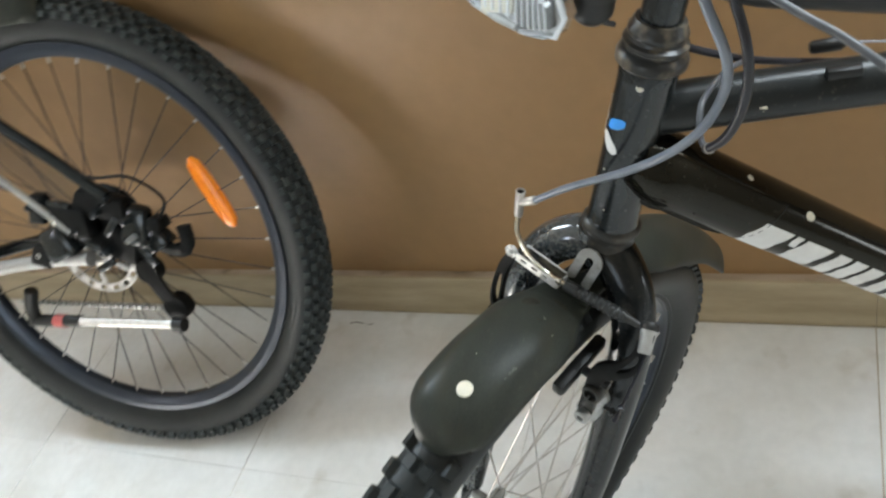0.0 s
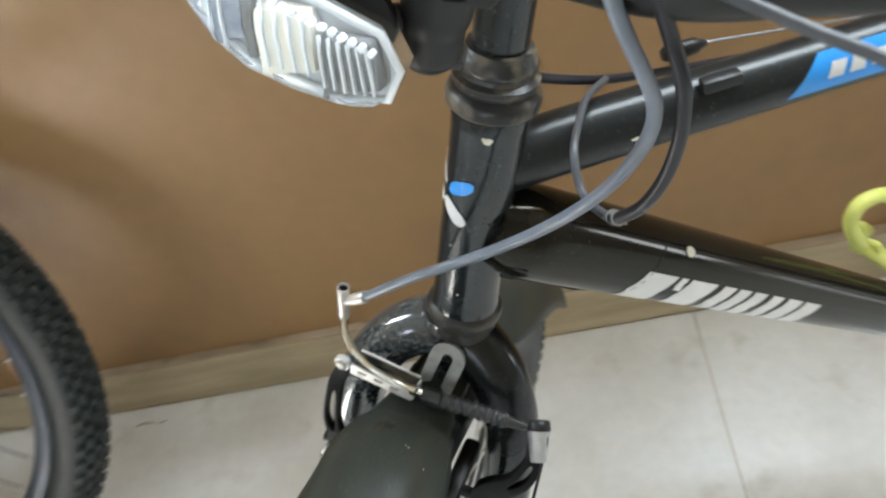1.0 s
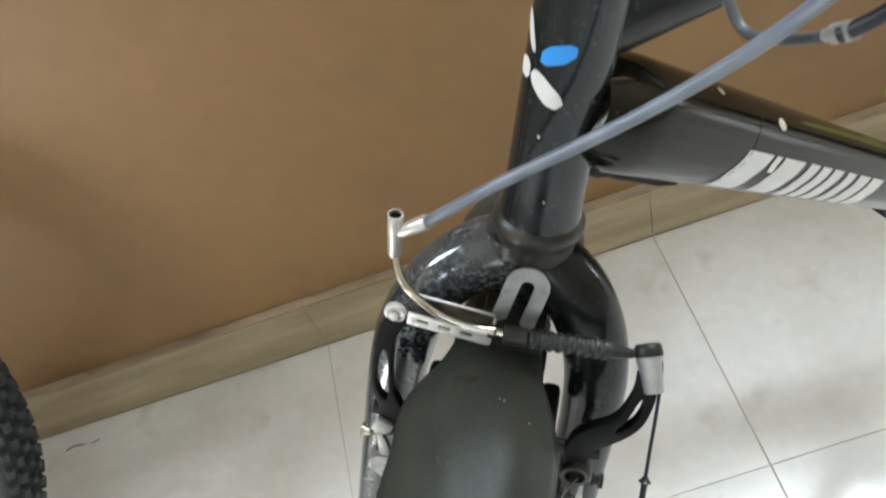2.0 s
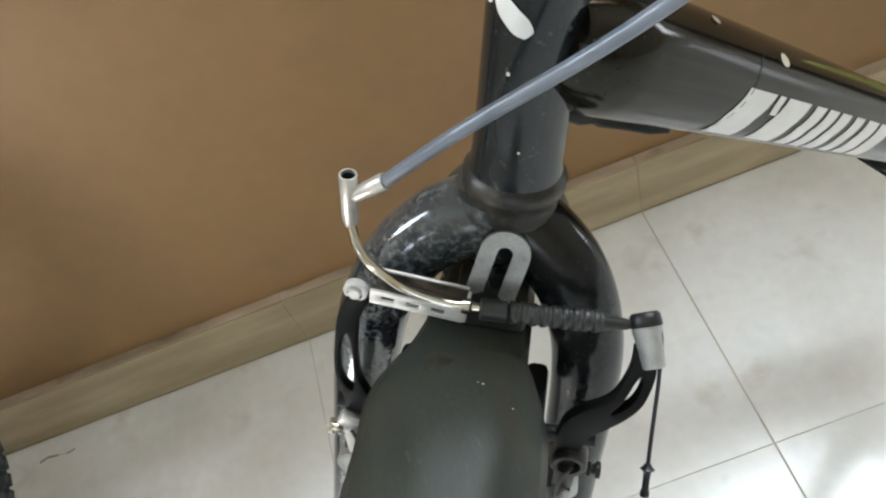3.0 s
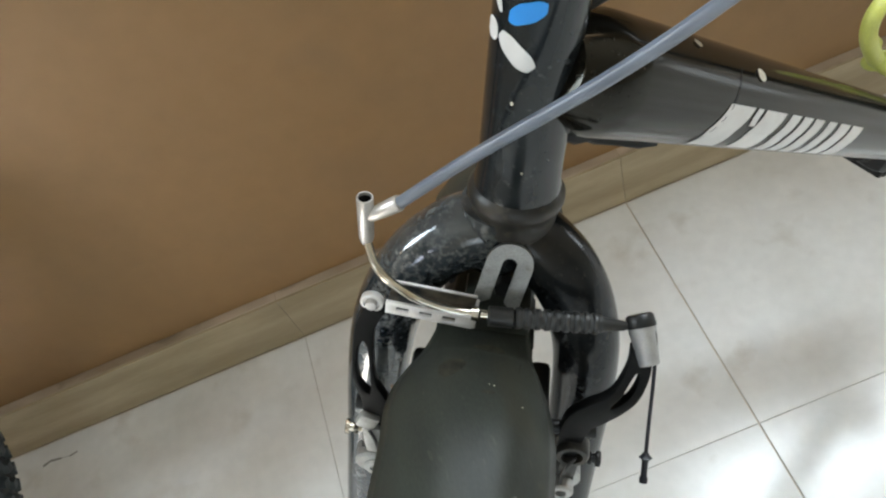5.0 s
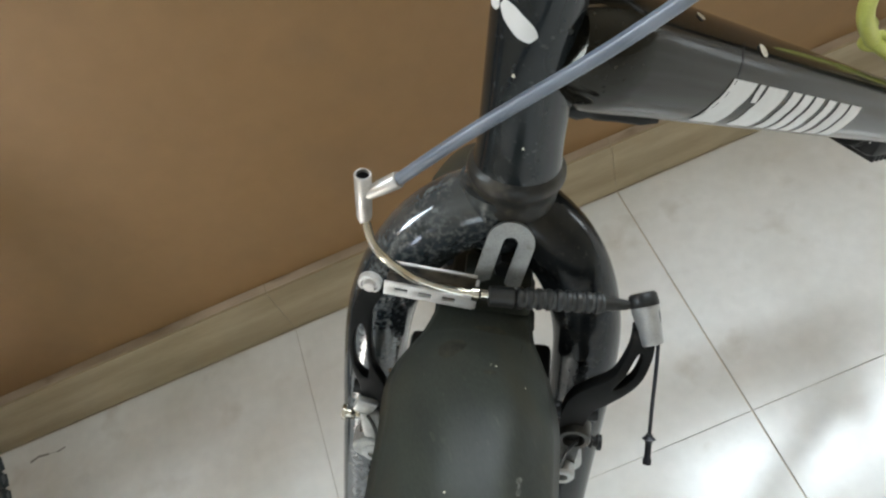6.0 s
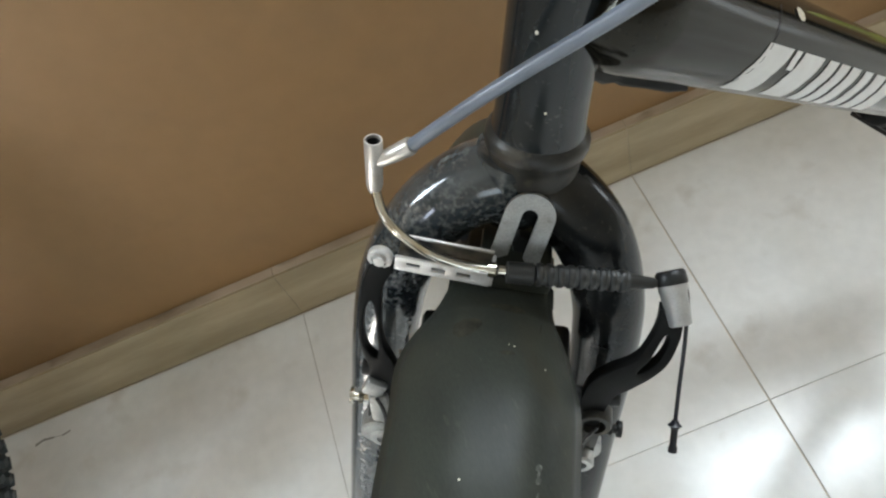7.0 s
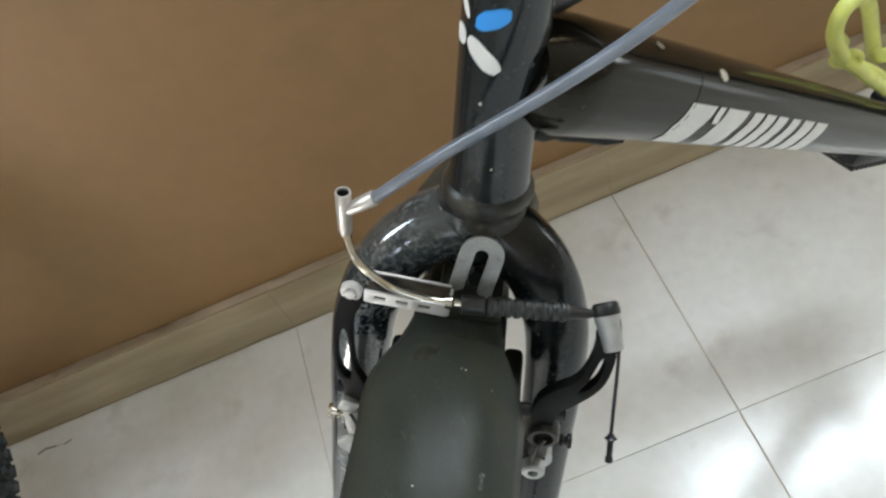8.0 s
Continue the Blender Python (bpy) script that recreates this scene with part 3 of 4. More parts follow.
guard_mark("dust_film", M_FILM, ((0.0020, 0.0725), (0.0068, 0.0720), (0.0072, 0.0742), (0.0015, 0.0748)))
guard_mark("scratch", M_FILM, ((0.0165, 0.0500), (0.0170, 0.0500), (0.0170, 0.0560), (0.0166, 0.0560)), n=4)
guard_mark("scratch", M_FILM, ((0.0150, 0.0700), (0.0154, 0.0700), (0.0150, 0.0780), (0.0147, 0.0780)), n=4)
# worn pale lettering, no longer legible
for f_, w_ in ((0.1165, 0.0011), (0.1188, 0.0005), (0.1210, 0.0009), (0.1262, 0.0004)):
    guard_mark("worn_mark", M_PRINT, ((0.0172 - w_, f_), (0.0172 + w_, f_ - 0.0003), (0.0168 + w_, f_ + 0.0024), (0.0168 - w_, f_ + 0.0026)), n=5)
# mounting strap with an open slot, in front of the crown
bm = bmesh.new()
t = bmesh.new()
outer, inner = [], []
for i in range(17):
    a = math.pi * i / 16
    outer.append((0.0101 * math.cos(a), 0.0101 * math.sin(a)))
    inner.append((0.0032 * math.cos(a), 0.0032 * math.sin(a)))
outer = [(0.0101, -0.024)] + outer + [(-0.0101, -0.024)]
inner = [(0.0032, -0.019)] + inner + [(-0.0032, -0.019)]
vo = [[t.verts.new((x, z, y)) for x, y in outer] for z in (0.001, -0.001)]
vi = [[t.verts.new((x, z, y)) for x, y in inner] for z in (0.001, -0.001)]
for i in range(len(outer) - 1):
    t.faces.new((vo[0][i], vo[0][i + 1], vi[0][i + 1], vi[0][i]))
    t.faces.new((vo[1][i + 1], vo[1][i], vi[1][i], vi[1][i + 1]))
    t.faces.new((vo[0][i + 1], vo[0][i], vo[1][i], vo[1][i + 1]))
    t.faces.new((vi[0][i], vi[0][i + 1], vi[1][i + 1], vi[1][i]))
t.faces.new((vo[0][0], vi[0][0], vi[1][0], vo[1][0]))
t.faces.new((vi[0][-1], vo[0][-1], vo[1][-1], vi[1][-1]))
tilt = (F * math.cos(0.25) + U * math.sin(0.25)).normalized()
bmesh.ops.transform(t, matrix=axes(at(0.0070, 0.0215, -0.0760), S, tilt, tilt.cross(S)) @ pose(0, 0, 0, 0, 11, 0), verts=t.verts)
add(bm, t)
part("slotted_strap", bm, M_ZINC, guard, "grey zinc strap with an open slot", flat_angle=30)
bm = bmesh.new()
lathe(bm, at(0.0055, 0.016, -0.094), tilt, [(0, 0), (0, 0.0048), (0.004, 0.0046), (0.005, 0.004), (0.005, 0.0)], 6)
part("mount_bolt", bm, M_PLASTIC, guard)
bm = bmesh.new()
block(bm, axes(at(0.004, 0.020, -0.102), S, F, U), 0.030, 0.030, 0.008, 0.002)
part("mount_neck", bm, M_GUARD, guard)

# ---- rim brake ----


def brake_arm(sgn):
    """A curved two-strand arm with pivot, pad and spring screw."""
    if sgn > 0:
        rows = ((0.0665, 0.0365, -0.1010, 0.0042), (0.0680, 0.0380, -0.1100, 0.0050), (0.0672, 0.0405, -0.1175, 0.0056), (0.0644, 0.0440, -0.1248, 0.0062),
                (0.0594, 0.0465, -0.1300, 0.0066), (0.0528, 0.0480, -0.1350, 0.0074), (0.0466, 0.0485, -0.1430, 0.0066), (0.0446, 0.0490, -0.1620, 0.0054), (0.0448, 0.0500, -0.1880, 0.0062))
        slot, slim = (9, 25), 0.0021
    else:
        rows = ((0.0480, 0.0350, -0.0960, 0.0045), (0.0525, 0.0370, -0.1070, 0.0044), (0.0531, 0.0410, -0.1190, 0.0046), (0.0526, 0.0440, -0.1305, 0.0050),
                (0.0508, 0.0460, -0.1385, 0.0052), (0.0470, 0.0480, -0.1460, 0.0058), (0.0450, 0.0490, -0.1560, 0.0075), (0.0450, 0.0500, -0.1700, 0.0080), (0.0452, 0.0500, -0.1880, 0.0080))
        slot, slim = (10, 27), 0.0031
    mid = spline([(a, f, u) for a, f, u, h in rows], 6)
    wid = spline([(h, 0, 0) for a, f, u, h in rows], 6)
    bm = bmesh.new()
    grid = []
    for i, (c, h) in enumerate(zip(mid, wid)):
        t = mid[min(i + 1, len(mid) - 1)] - mid[max(i - 1, 0)]
        nx, nz = -t.z, t.x
        ln = math.hypot(nx, nz)
        k = (i - slot[0]) / (slot[1] - slot[0])
        gap = slim * math.sqrt(max(0.02, 4 * k * (1 - k))) if 0 <= k <= 1 else slim * 0.15
        grid.append([bm.verts.new(at(sgn * (c.x + x * nx / ln), c.y, c.z + x * nz / ln)) for x in (-h.x, -gap, gap, h.x)])
    for i in range(len(grid) - 1):
        for j in range(3):
            if j == 1 and slot[0] <= i < slot[1]:
                continue
            bm.faces.new((grid[i][j], grid[i][j + 1], grid[i + 1][j + 1], grid[i + 1][j]))
    arm = part("brake_arm", bm, M_MATTE, bike, "curved black brake arm with a slot")
    so = arm.modifiers.new("thickness", "SOLIDIFY")
    so.thickness, so.offset = 0.0055, 0.0
    bv = arm.modifiers.new("soft_edges", "BEVEL")
    bv.width, bv.segments = 0.0009, 2
    w = -0.001 if sgn > 0 else -0.013
    bm = bmesh.new()
    lathe(bm, at(sgn * 0.0455, 0.012, -0.190), F, [(0, 0), (0, 0.0075), (0.028, 0.0075), (0.030, 0.0095), (0.038, 0.0095), (0.040, 0.0062), (0.046, 0.0060), (0.047, 0.005), (0.047, 0.0028), (0.044, 0.0026), (0.044, 0.0)], 20)
    part("pivot_bolt", bm, M_ALLOY, arm, "steel hexagon socket pivot bolt")
    bm = bmesh.new()
    lathe(bm, at(sgn * 0.0465, 0.036, -0.191), S * sgn, [(0, 0), (0, 0.0018), (0.012, 0.0018), (0.012, 0.0032), (0.0138, 0.0036), (0.0142, 0.0022), (0.0165, 0.0024), (0.0165, 0.0040), (0.0185, 0.0040), (0.0185, 0.0)], 14)
    part("spring_screw", bm, M_PLASTIC if sgn > 0 else M_CHROME, arm)
    bm = bmesh.new()
    if sgn > 0:
        lathe(bm, at(0.0470, 0.046, -0.1640), F, [(0, 0), (0, 0.0082), (0.008, 0.0080), (0.0090, 0.0072), (0.0090, 0.0052), (0.0040, 0.0046), (0.0040, 0)], 22)
        block(bm, axes(at(0.0465, 0.050, -0.1760), S, F, U), 0.0100, 0.008, 0.016, 0.0025)
    else:
        block(bm, axes(at(-0.0468, 0.0535, -0.1765), S, F, U) @ pose(0, 0, 0, 0, -6, 0), 0.0092, 0.005, 0.030, 0.0022)
        lathe(bm, at(-0.0478, 0.048, -0.1880), F, [(0, 0), (0, 0.0085), (0.0085, 0.0082), (0.0095, 0.0070), (0.0095, 0.0)], 22)
        block(bm, axes(at(-0.0500, 0.0525, -0.1585), S, F, U) @ pose(0, 0, 0, 0, 20, 0), 0.0100, 0.005, 0.010, 0.002)
    part("pivot_boss", bm, M_CUP if sgn > 0 else M_ZINC, arm, "dark dusty pivot boss" if sgn > 0 else "dusty grey cast alloy pivot boss")
    bm = bmesh.new()
    sweep(bm, spline([at(sgn * 0.0480, 0.0575, -0.1600), at(sgn * 0.0455, 0.0580, -0.1660), at(sgn * 0.0440, 0.0580, -0.1740), at(sgn * 0.0442, 0.0575, -0.1830)], 6), 0.0009, 8)
    part("spring_arm", bm, M_PLASTIC, arm)
    bm = bmesh.new()
    block(bm, axes(at(sgn * 0.0285, 0.045, -0.152), S, (F - 0.15 * U).normalized(), (U + 0.15 * F).normalized()), 0.010, 0.058, 0.012, 0.003)
    sweep(bm, [at(sgn * 0.030, 0.047, -0.152), at(sgn * 0.056, 0.047, -0.152)], 0.0036, 12)
    part("brake_pad", bm, M_PLASTIC, arm)
    bm = bmesh.new()
    sweep(bm, spline([at(sgn * (0.050 + w), 0.034, -0.188), at(sgn * (0.052 + w), 0.034, -0.170), at(sgn * (0.053 + w), 0.035, -0.160), at(sgn * (0.054 + w), 0.036, -0.152)], 6), 0.0010, 8)
    part("return_spring", bm, M_CHROME, arm)
    return arm


arm_near = brake_arm(1)
arm_far = brake_arm(-1)

# pinch bolt cone and cable tail on the near arm
top_p, low_p = at(0.0655, 0.030, -0.0935), at(0.0728, 0.0465, -0.1090)
ax = (low_p - top_p).normalized()
bm = bmesh.new()
lathe(bm, top_p, ax, [(0.001, 0.0), (0.001, 0.0058), (0.0040, 0.0060), (0.0048, 0.0057), (0.016, 0.0046), (0.0178, 0.0045), (0.0183, 0.0038), (0.0183, 0.0027), (0.015, 0.0025), (0.015, 0.0)], 24)
cone = part("cable_anchor", bm, M_ALLOY, arm_near, "grey cast alloy cone on a black cap")
bm = bmesh.new()
lathe(bm, top_p - 0.004 * ax, ax, [(0, 0.0), (0, 0.0050), (0.001, 0.0060), (0.0048, 0.0064), (0.0058, 0.0062), (0.0058, 0.0)], 24)
part("anchor_cap", bm, M_PLASTIC, arm_near)
bm = bmesh.new()
tail = spline([at(0.055, 0.033, -0.095), at(0.066, 0.030, -0.0925), at(0.0712, 0.034, -0.094), at(0.0733, 0.045, -0.108), at(0.0748, 0.058, -0.130), at(0.0758, 0.070, -0.1465)], 8)
sweep(bm, tail, 0.0009, 8)
part("cable_tail", bm, M_BLACKCABLE, arm_near, "thin black cable end with a crimped tip")
bm = bmesh.new()
d = (tail[-1] - tail[-4]).normalized()
lathe(bm, tail[-1] - 0.010 * d, d, [(0, 0.0), (0, 0.0013), (0.001, 0.0017), (0.0022, 0.0030), (0.0032, 0.0017), (0.0045, 0.0014), (0.0105, 0.0014), (0.0115, 0.0019), (0.0135, 0.0018), (0.014, 0.0)], 12)
part("crimp_tip", bm, M_BLACKCABLE, arm_near)

# noodle: ferrule, bent tube, perforated link
bm = bmesh.new()
n_top, n_low = at(-0.0530, 0.030, -0.0405), at(-0.0530, 0.0285, -0.066)
ax = (n_low - n_top).normalized()
lathe(bm, n_top, ax, [(0.014, 0.0), (0.014, 0.0026), (0.0, 0.0028), (0.0, 0.0033), (0.0005, 0.0035), (0.022, 0.0032), (0.0245, 0.0026), (0.026, 0.0020), (0.026, 0.0)], 20)
bore_at, bore_ax = Vector(n_top), Vector(ax)
noodle = part("noodle_ferrule", bm, M_STEEL, arm_far, "open steel ferrule of the brake noodle")
bm = bmesh.new()
sweep(bm, spline([n_low - 0.002 * ax, at(-0.0490, 0.0345, -0.0712), at(-0.0432, 0.0375, -0.0766), at(-0.0369, 0.038, -0.0819), at(-0.0306, 0.038, -0.0863), at(-0.0226, 0.038, -0.0894), at(-0.0147, 0.038, -0.0912), at(-0.0055, 0.038, -0.0914)], 8), 0.0019, 14)
part("noodle", bm, M_CHROME, arm_far, "bent tarnished steel noodle tube")
bm = bmesh.new()
lathe(bm, at(-0.0068, 0.038, -0.0914), S, [(0, 0), (0, 0.0031), (0.003, 0.0033), (0.004, 0.0022), (0.007, 0.0020), (0.0075, 0.0)], 14)
part("noodle_tip", bm, M_CHROME, arm_far)
# Near-black lining: the bore's shade as colour.
bm = bmesh.new()
lathe(bm, bore_at + 0.0015 * bore_ax, bore_ax, [(0.0, 0.00272), (0.011, 0.0026), (0.0112, 0.0)], 18)
part("ferrule_bore", bm, M_DARK, arm_far)
A, B = at(-0.0475, 0.031, -0.0935), at(-0.0055, 0.033, -0.0957)
along = (B - A).normalized()
upv = (U - U.dot(along) * along).normalized()
out = upv.cross(along)
if out.dot(F) < 0:
    out = -out
bm = bmesh.new()
L_ = (B - A).length
base, lo, height, rail = A + 0.0072 * out, -0.0028, 0.0074, 0.0025
for z in (lo + rail / 2, lo + height - rail / 2):
    block(bm, axes(base + along * L_ * 0.55 + upv * z, along, out, upv), L_ * 0.9, 0.0014, rail, 0.0004)
for k0, k1 in ((0.10, 0.21), (0.34, 0.45), (0.58, 0.69), (0.82, 1.0)):
    block(bm, axes(base + along * L_ * (k0 + k1) / 2 + upv * (lo + height / 2), along, out, upv), L_ * (k1 - k0), 0.0013, height, 0.0003)
block(bm, axes(A - 0.0045 * out + along * L_ * 0.55 + upv * 0.0046, along, out, upv), L_ * 0.9, 0.0013, 0.0011, 0.0003)
block(bm, axes(B + along * 0.0005 + upv * 0.0002 + out * 0.0013, along, out, upv), 0.0014, 0.0120, 0.0060, 0.0004)
link = part("brake_link", bm, M_PLATE, arm_far, "perforated steel link plate with slots", flat_angle=30)
# Same steel link; its inner shade is put into a darker, dirtier material.
bm = bmesh.new()
block(bm, axes(A - 0.0045 * out + along * L_ * 0.55 + upv * 0.0010, along, out, upv), L_ * 0.9, 0.0011, 0.0062, 0.0003)
block(bm, axes(A + along * 0.022 - upv * 0.0022 + out * 0.0013, along, out, upv), 0.036, 0.0114, 0.0010, 0.0003)
part("link_channel", bm, M_DUSTYMETAL, arm_far, "dark inside of the brake link, dirt and shade in its colour", flat_angle=30)
bm = bmesh.new()
lathe(bm, A - along * 0.002 - out * 0.007, out, [(0.0105, 0), (0.0105, 0.0047), (0.0110, 0.0051), (0.0135, 0.0051), (0.0140, 0.0046), (0.0140, 0.0036), (0.0132, 0.0034), (0.0132, 0.0026), (0.0155, 0.0024), (0.016, 0.0)], 22)
part("link_rivet", bm, M_PLATE, arm_far)
bm = bmesh.new()
prof = [(0.0, 0.0), (0.0, 0.0043), (0.0100, 0.0045), (0.0106, 0.0037)]
x = 0.0112
for i in range(9):
    prof += [(x, 0.0034), (x + 0.0003, 0.0044), (x + 0.0007, 0.0047), (x + 0.0024, 0.0046), (x + 0.0028, 0.0043), (x + 0.0030, 0.0034)]
    x += 0.0041
prof += [(x, 0.0038), (x + 0.001, 0.0032), (x + 0.010, 0.0022), (x + 0.0115, 0.0015), (x + 0.0115, 0.0)]
b0, b1 = at(0.0005, 0.039, -0.0907), at(0.062, 0.032, -0.094)
lathe(bm, b0, b1 - b0, prof, 20)
cable_boot = part("cable_boot", bm, M_BOOT, bike, "ribbed black rubber cable boot")
bootward = (b1 - b0).normalized()
# paler grey rings between the ribs
for i in range(9):
    bm = bmesh.new()
    lathe(bm, b0 + bootward * (0.0142 + 0.0041 * i), bootward, [(0.0, 0.0030), (0.0, 0.0039), (0.0011, 0.0040), (0.0011, 0.0030)], 18)
    part("boot_groove", bm, M_GROOVE, cable_boot)

# ---- cables ----


def cable(name, pts, rad, material, label, seg=12):
    bm = bmesh.new()
    line = spline(pts, 10)
    for _ in range(30):
        line = [line[0]] + [0.25 * a + 0.5 * b + 0.25 * c for a, b, c in zip(line, line[1:], line[2:])] + [line[-1]]
    sweep(bm, line, rad, seg)
    return part(name, bm, material, bike, label)


cable("brake_cable", [at(-0.0385, 0.0318, -0.0395), head(0.0385, -0.016, -0.0065), head(0.0395, 0.014, 0.0200), head(0.046, 0.041, 0.0510), head(0.057, 0.061, 0.0835), head(0.073, 0.072, 0.116), head(0.086, 0.075, 0.141), head(0.090, 0.067, 0.156), head(0.094, 0.058, 0.170), head(0.10, 0.046, 0.195)], 0.0025, M_GREYCABLE, "grey brake cable housing")
bm = bmesh.new()
c0, c1 = at(-0.0510, 0.030, -0.0500), at(-0.0400, 0.0315, -0.0408)
lathe(bm, c0, c1 - c0, [(0, 0), (0, 0.0024), (0.001, 0.0027), (0.005, 0.0029), (0.0058, 0.0031), (0.0150, 0.0034), (0.0160, 0.0031), (0.0160, 0.0)], 16)
part("cable_ferrule", bm, M_STEEL, bike)
cable("shift_cable", [head(0.10, 0.060, 0.195), head(0.086, 0.072, 0.165), head(0.086, 0.079, 0.154), head(0.079, 0.083, 0.135), head(0.074, 0.083, 0.113), head(0.070, 0.078, 0.094), head(0.064, 0.069, 0.0815)], 0.0024, M_BLACKCABLE, "black shift cable housing")
bm = bmesh.new()
c0, c1 = head(0.066, 0.0715, 0.0845), head(0.052, 0.065, 0.0735)
lathe(bm, c0, c1 - c0, [(0, 0), (0, 0.0029), (0.008, 0.0029), (0.0085, 0.0020), (0.012, 0.0019), (0.012, 0)], 14)
part("cable_ferrule", bm, M_ALLOY, bike)
cable("looped_cable", [head(0.058, 0.067, 0.0775), head(0.040, 0.060, 0.066), head(0.0265, 0.0515, 0.0605), head(0.018, 0.0435, 0.0715), head(0.006, 0.0405, 0.0740), head(-0.012, 0.038, 0.0740), head(-0.030, 0.036, 0.0735), head(-0.052, 0.040, 0.0725)], 0.0018, M_DARKCABLE, "thin dark grey looped cable housing")
cable("top_tube_cable", [head(-0.008, 0.004, 0.088), head(-0.022, 0.016, 0.081), head(-0.046, 0.032, 0.0725), head(-0.080, 0.050, 0.0625), head(-0.16, 0.11, 0.055)], 0.0024, M_BLACKCABLE, "black cable housing along the top tube")
cable("bare_cable", [head(-0.10, 0.064, 0.074), head(-0.22, 0.20, 0.085), head(-0.36, 0.34, 0.09)], 0.0006, M_GREYCABLE, "bare steel brake cable", 6)
cable("bar_cable", [head(0.112, 0.080, 0.191), head(0.114, 0.104, 0.187), head(0.115, 0.120, 0.1855), head(0.117, 0.140, 0.181), head(0.12, 0.20, 0.165)], 0.0017, M_DARKCABLE, "grey cable housing below the handlebar")
bm = bmesh.new()
c0 = head(-0.094, 0.060, 0.071)
lathe(bm, c0, TT[1], [(0, 0), (0, 0.0030), (0.002, 0.0042), (0.012, 0.0046), (0.018, 0.0044), (0.020, 0.0030), (0.024, 0.0018), (0.024, 0)], 16)
part("cable_stop", bm, M_PLASTIC, top_tube)
bm = bmesh.new()
c0 = around(TT[0], TT[1], 0.0152, 0.118, 60, 0.002)
block(bm, axes(c0, TT[1], TT[1].cross(Vector((0, 0, 1))), Vector((0, 0, 1))), 0.020, 0.007, 0.007, 0.0015)
part("cable_stop", bm, M_PLASTIC, top_tube)
# ---- stem, handlebar and lamp ----
bm = bmesh.new()
lathe(bm, HEAD, U, [(0.10, 0.0), (0.10, 0.0125), (0.15, 0.0126), (0.175, 0.0150), (0.20, 0.0150), (0.204, 0.0120), (0.204, 0.0)], 28)
sweep(bm, [head(0.0, 0, 0.188), head(0.04, 0, 0.186), head(0.075, 0, 0.184)], [0.0145, 0.0135, 0.015], 20)
stem = part("stem", bm, M_BLACK, bike, "black quill stem")
bm = bmesh.new()
sweep(bm, spline([head(0.078, -0.26, 0.225), head(0.078, -0.16, 0.210), head(0.080, -0.06, 0.182), head(0.080, 0.03, 0.179), head(0.082, 0.07, 0.181), head(0.086, 0.105, 0.193), head(0.09, 0.16, 0.210), head(0.09, 0.26, 0.225)], 6), 0.0125, 22)
part("handlebar", bm, M_PLASTIC, bike, "black handlebar")

lamp = part("front_lamp", (lambda b: (sweep(b, spline([head(0.082, -0.037, 0.150), head(0.090, -0.037, 0.150), head(0.096, -0.037, 0.150)], 4), [0.016, 0.020, 0.024, 0.027, 0.0285, 0.0295, 0.030, 0.0305, 0.0305], 28, flat=0.62, hint=S), b)[1])(bmesh.new()), M_PLASTIC, bike, "front lamp with a clear ribbed lens")
OUTLINE = ((-0.069, 0.153), (-0.060, 0.1420), (-0.047, 0.1345), (-0.028, 0.1312), (-0.010, 0.1306), (-0.004, 0.1312), (-0.0005, 0.1420), (-0.007, 0.1520), (-0.022, 0.1558), (-0.045, 0.1615), (-0.062, 0.1625), (-0.072, 0.1575))
bm = bmesh.new()
rings = []
for f, k in ((0.094, 1.0), (0.104, 1.0), (0.112, 0.95), (0.118, 0.82), (0.121, 0.55)):
    rings.append([bm.verts.new(head(f, -0.037 + (sx + 0.037) * k, 0.149 + (ux - 0.149) * k)) for sx, ux in OUTLINE])
for A, B in zip(rings, rings[1:]):
    for j in range(len(A)):
        bm.faces.new((A[j], A[(j + 1) % len(A)], B[(j + 1) % len(A)], B[j]))
bm.faces.new(rings[-1])
bm.faces.new(rings[0][::-1])
part("lens", bm, M_LENS, lamp, "clear ribbed plastic lens", flat_angle=50).visible_shadow = False
bm = bmesh.new()
sweep(bm, [head(0.1045, sx, ux) for sx, ux in OUTLINE], 0.0017, 10, closed=True, hint=F)
part("lens_rim", bm, M_PALE, lamp, "frosted pale lens rim")
bm = bmesh.new()
vs = [[bm.verts.new(head(f, -0.037 + (sx + 0.037) * k, 0.149 + (ux - 0.149) * k)) for sx, ux in OUTLINE] for f, k in ((0.1035, 0.94), (0.0985, 0.90))]
for j in range(len(OUTLINE)):
    bm.faces.new((vs[0][j], vs[0][j - 1], vs[1][j - 1], vs[1][j]))
bm.faces.new(vs[0])
bm.faces.new(vs[1])
part("reflector", bm, M_REFLECTOR, lamp, "silvered bluish lamp reflector", flat_angle=30)
LEAN = pose(0, 0, 0, 0, -13, 0)
# Coloured blocks stand in for reflections in the silvered reflector.
for mt, sx, w, u0, u1, lb in ((M_SLATE, -0.0555, 0.0110, 0.1420, 0.1585, "blue grey reflected tone"), (M_GREYTONE, -0.0475, 0.0038, 0.1380, 0.1570, "dark reflected tone"),
                              (M_CREAM, -0.0355, 0.0185, 0.1360, 0.1540, "cream reflected tone"), (M_GREYTONE, -0.0150, 0.0185, 0.1345, 0.1500, "grey reflected tone behind ribs")):
    bm = bmesh.new()
    block(bm, axes(head(0.1075, sx, (u0 + u1) / 2), S, F, U) @ LEAN, w, 0.006, u1 - u0, 0.0012)
    part("lamp_panel", bm, mt, lamp, lb)
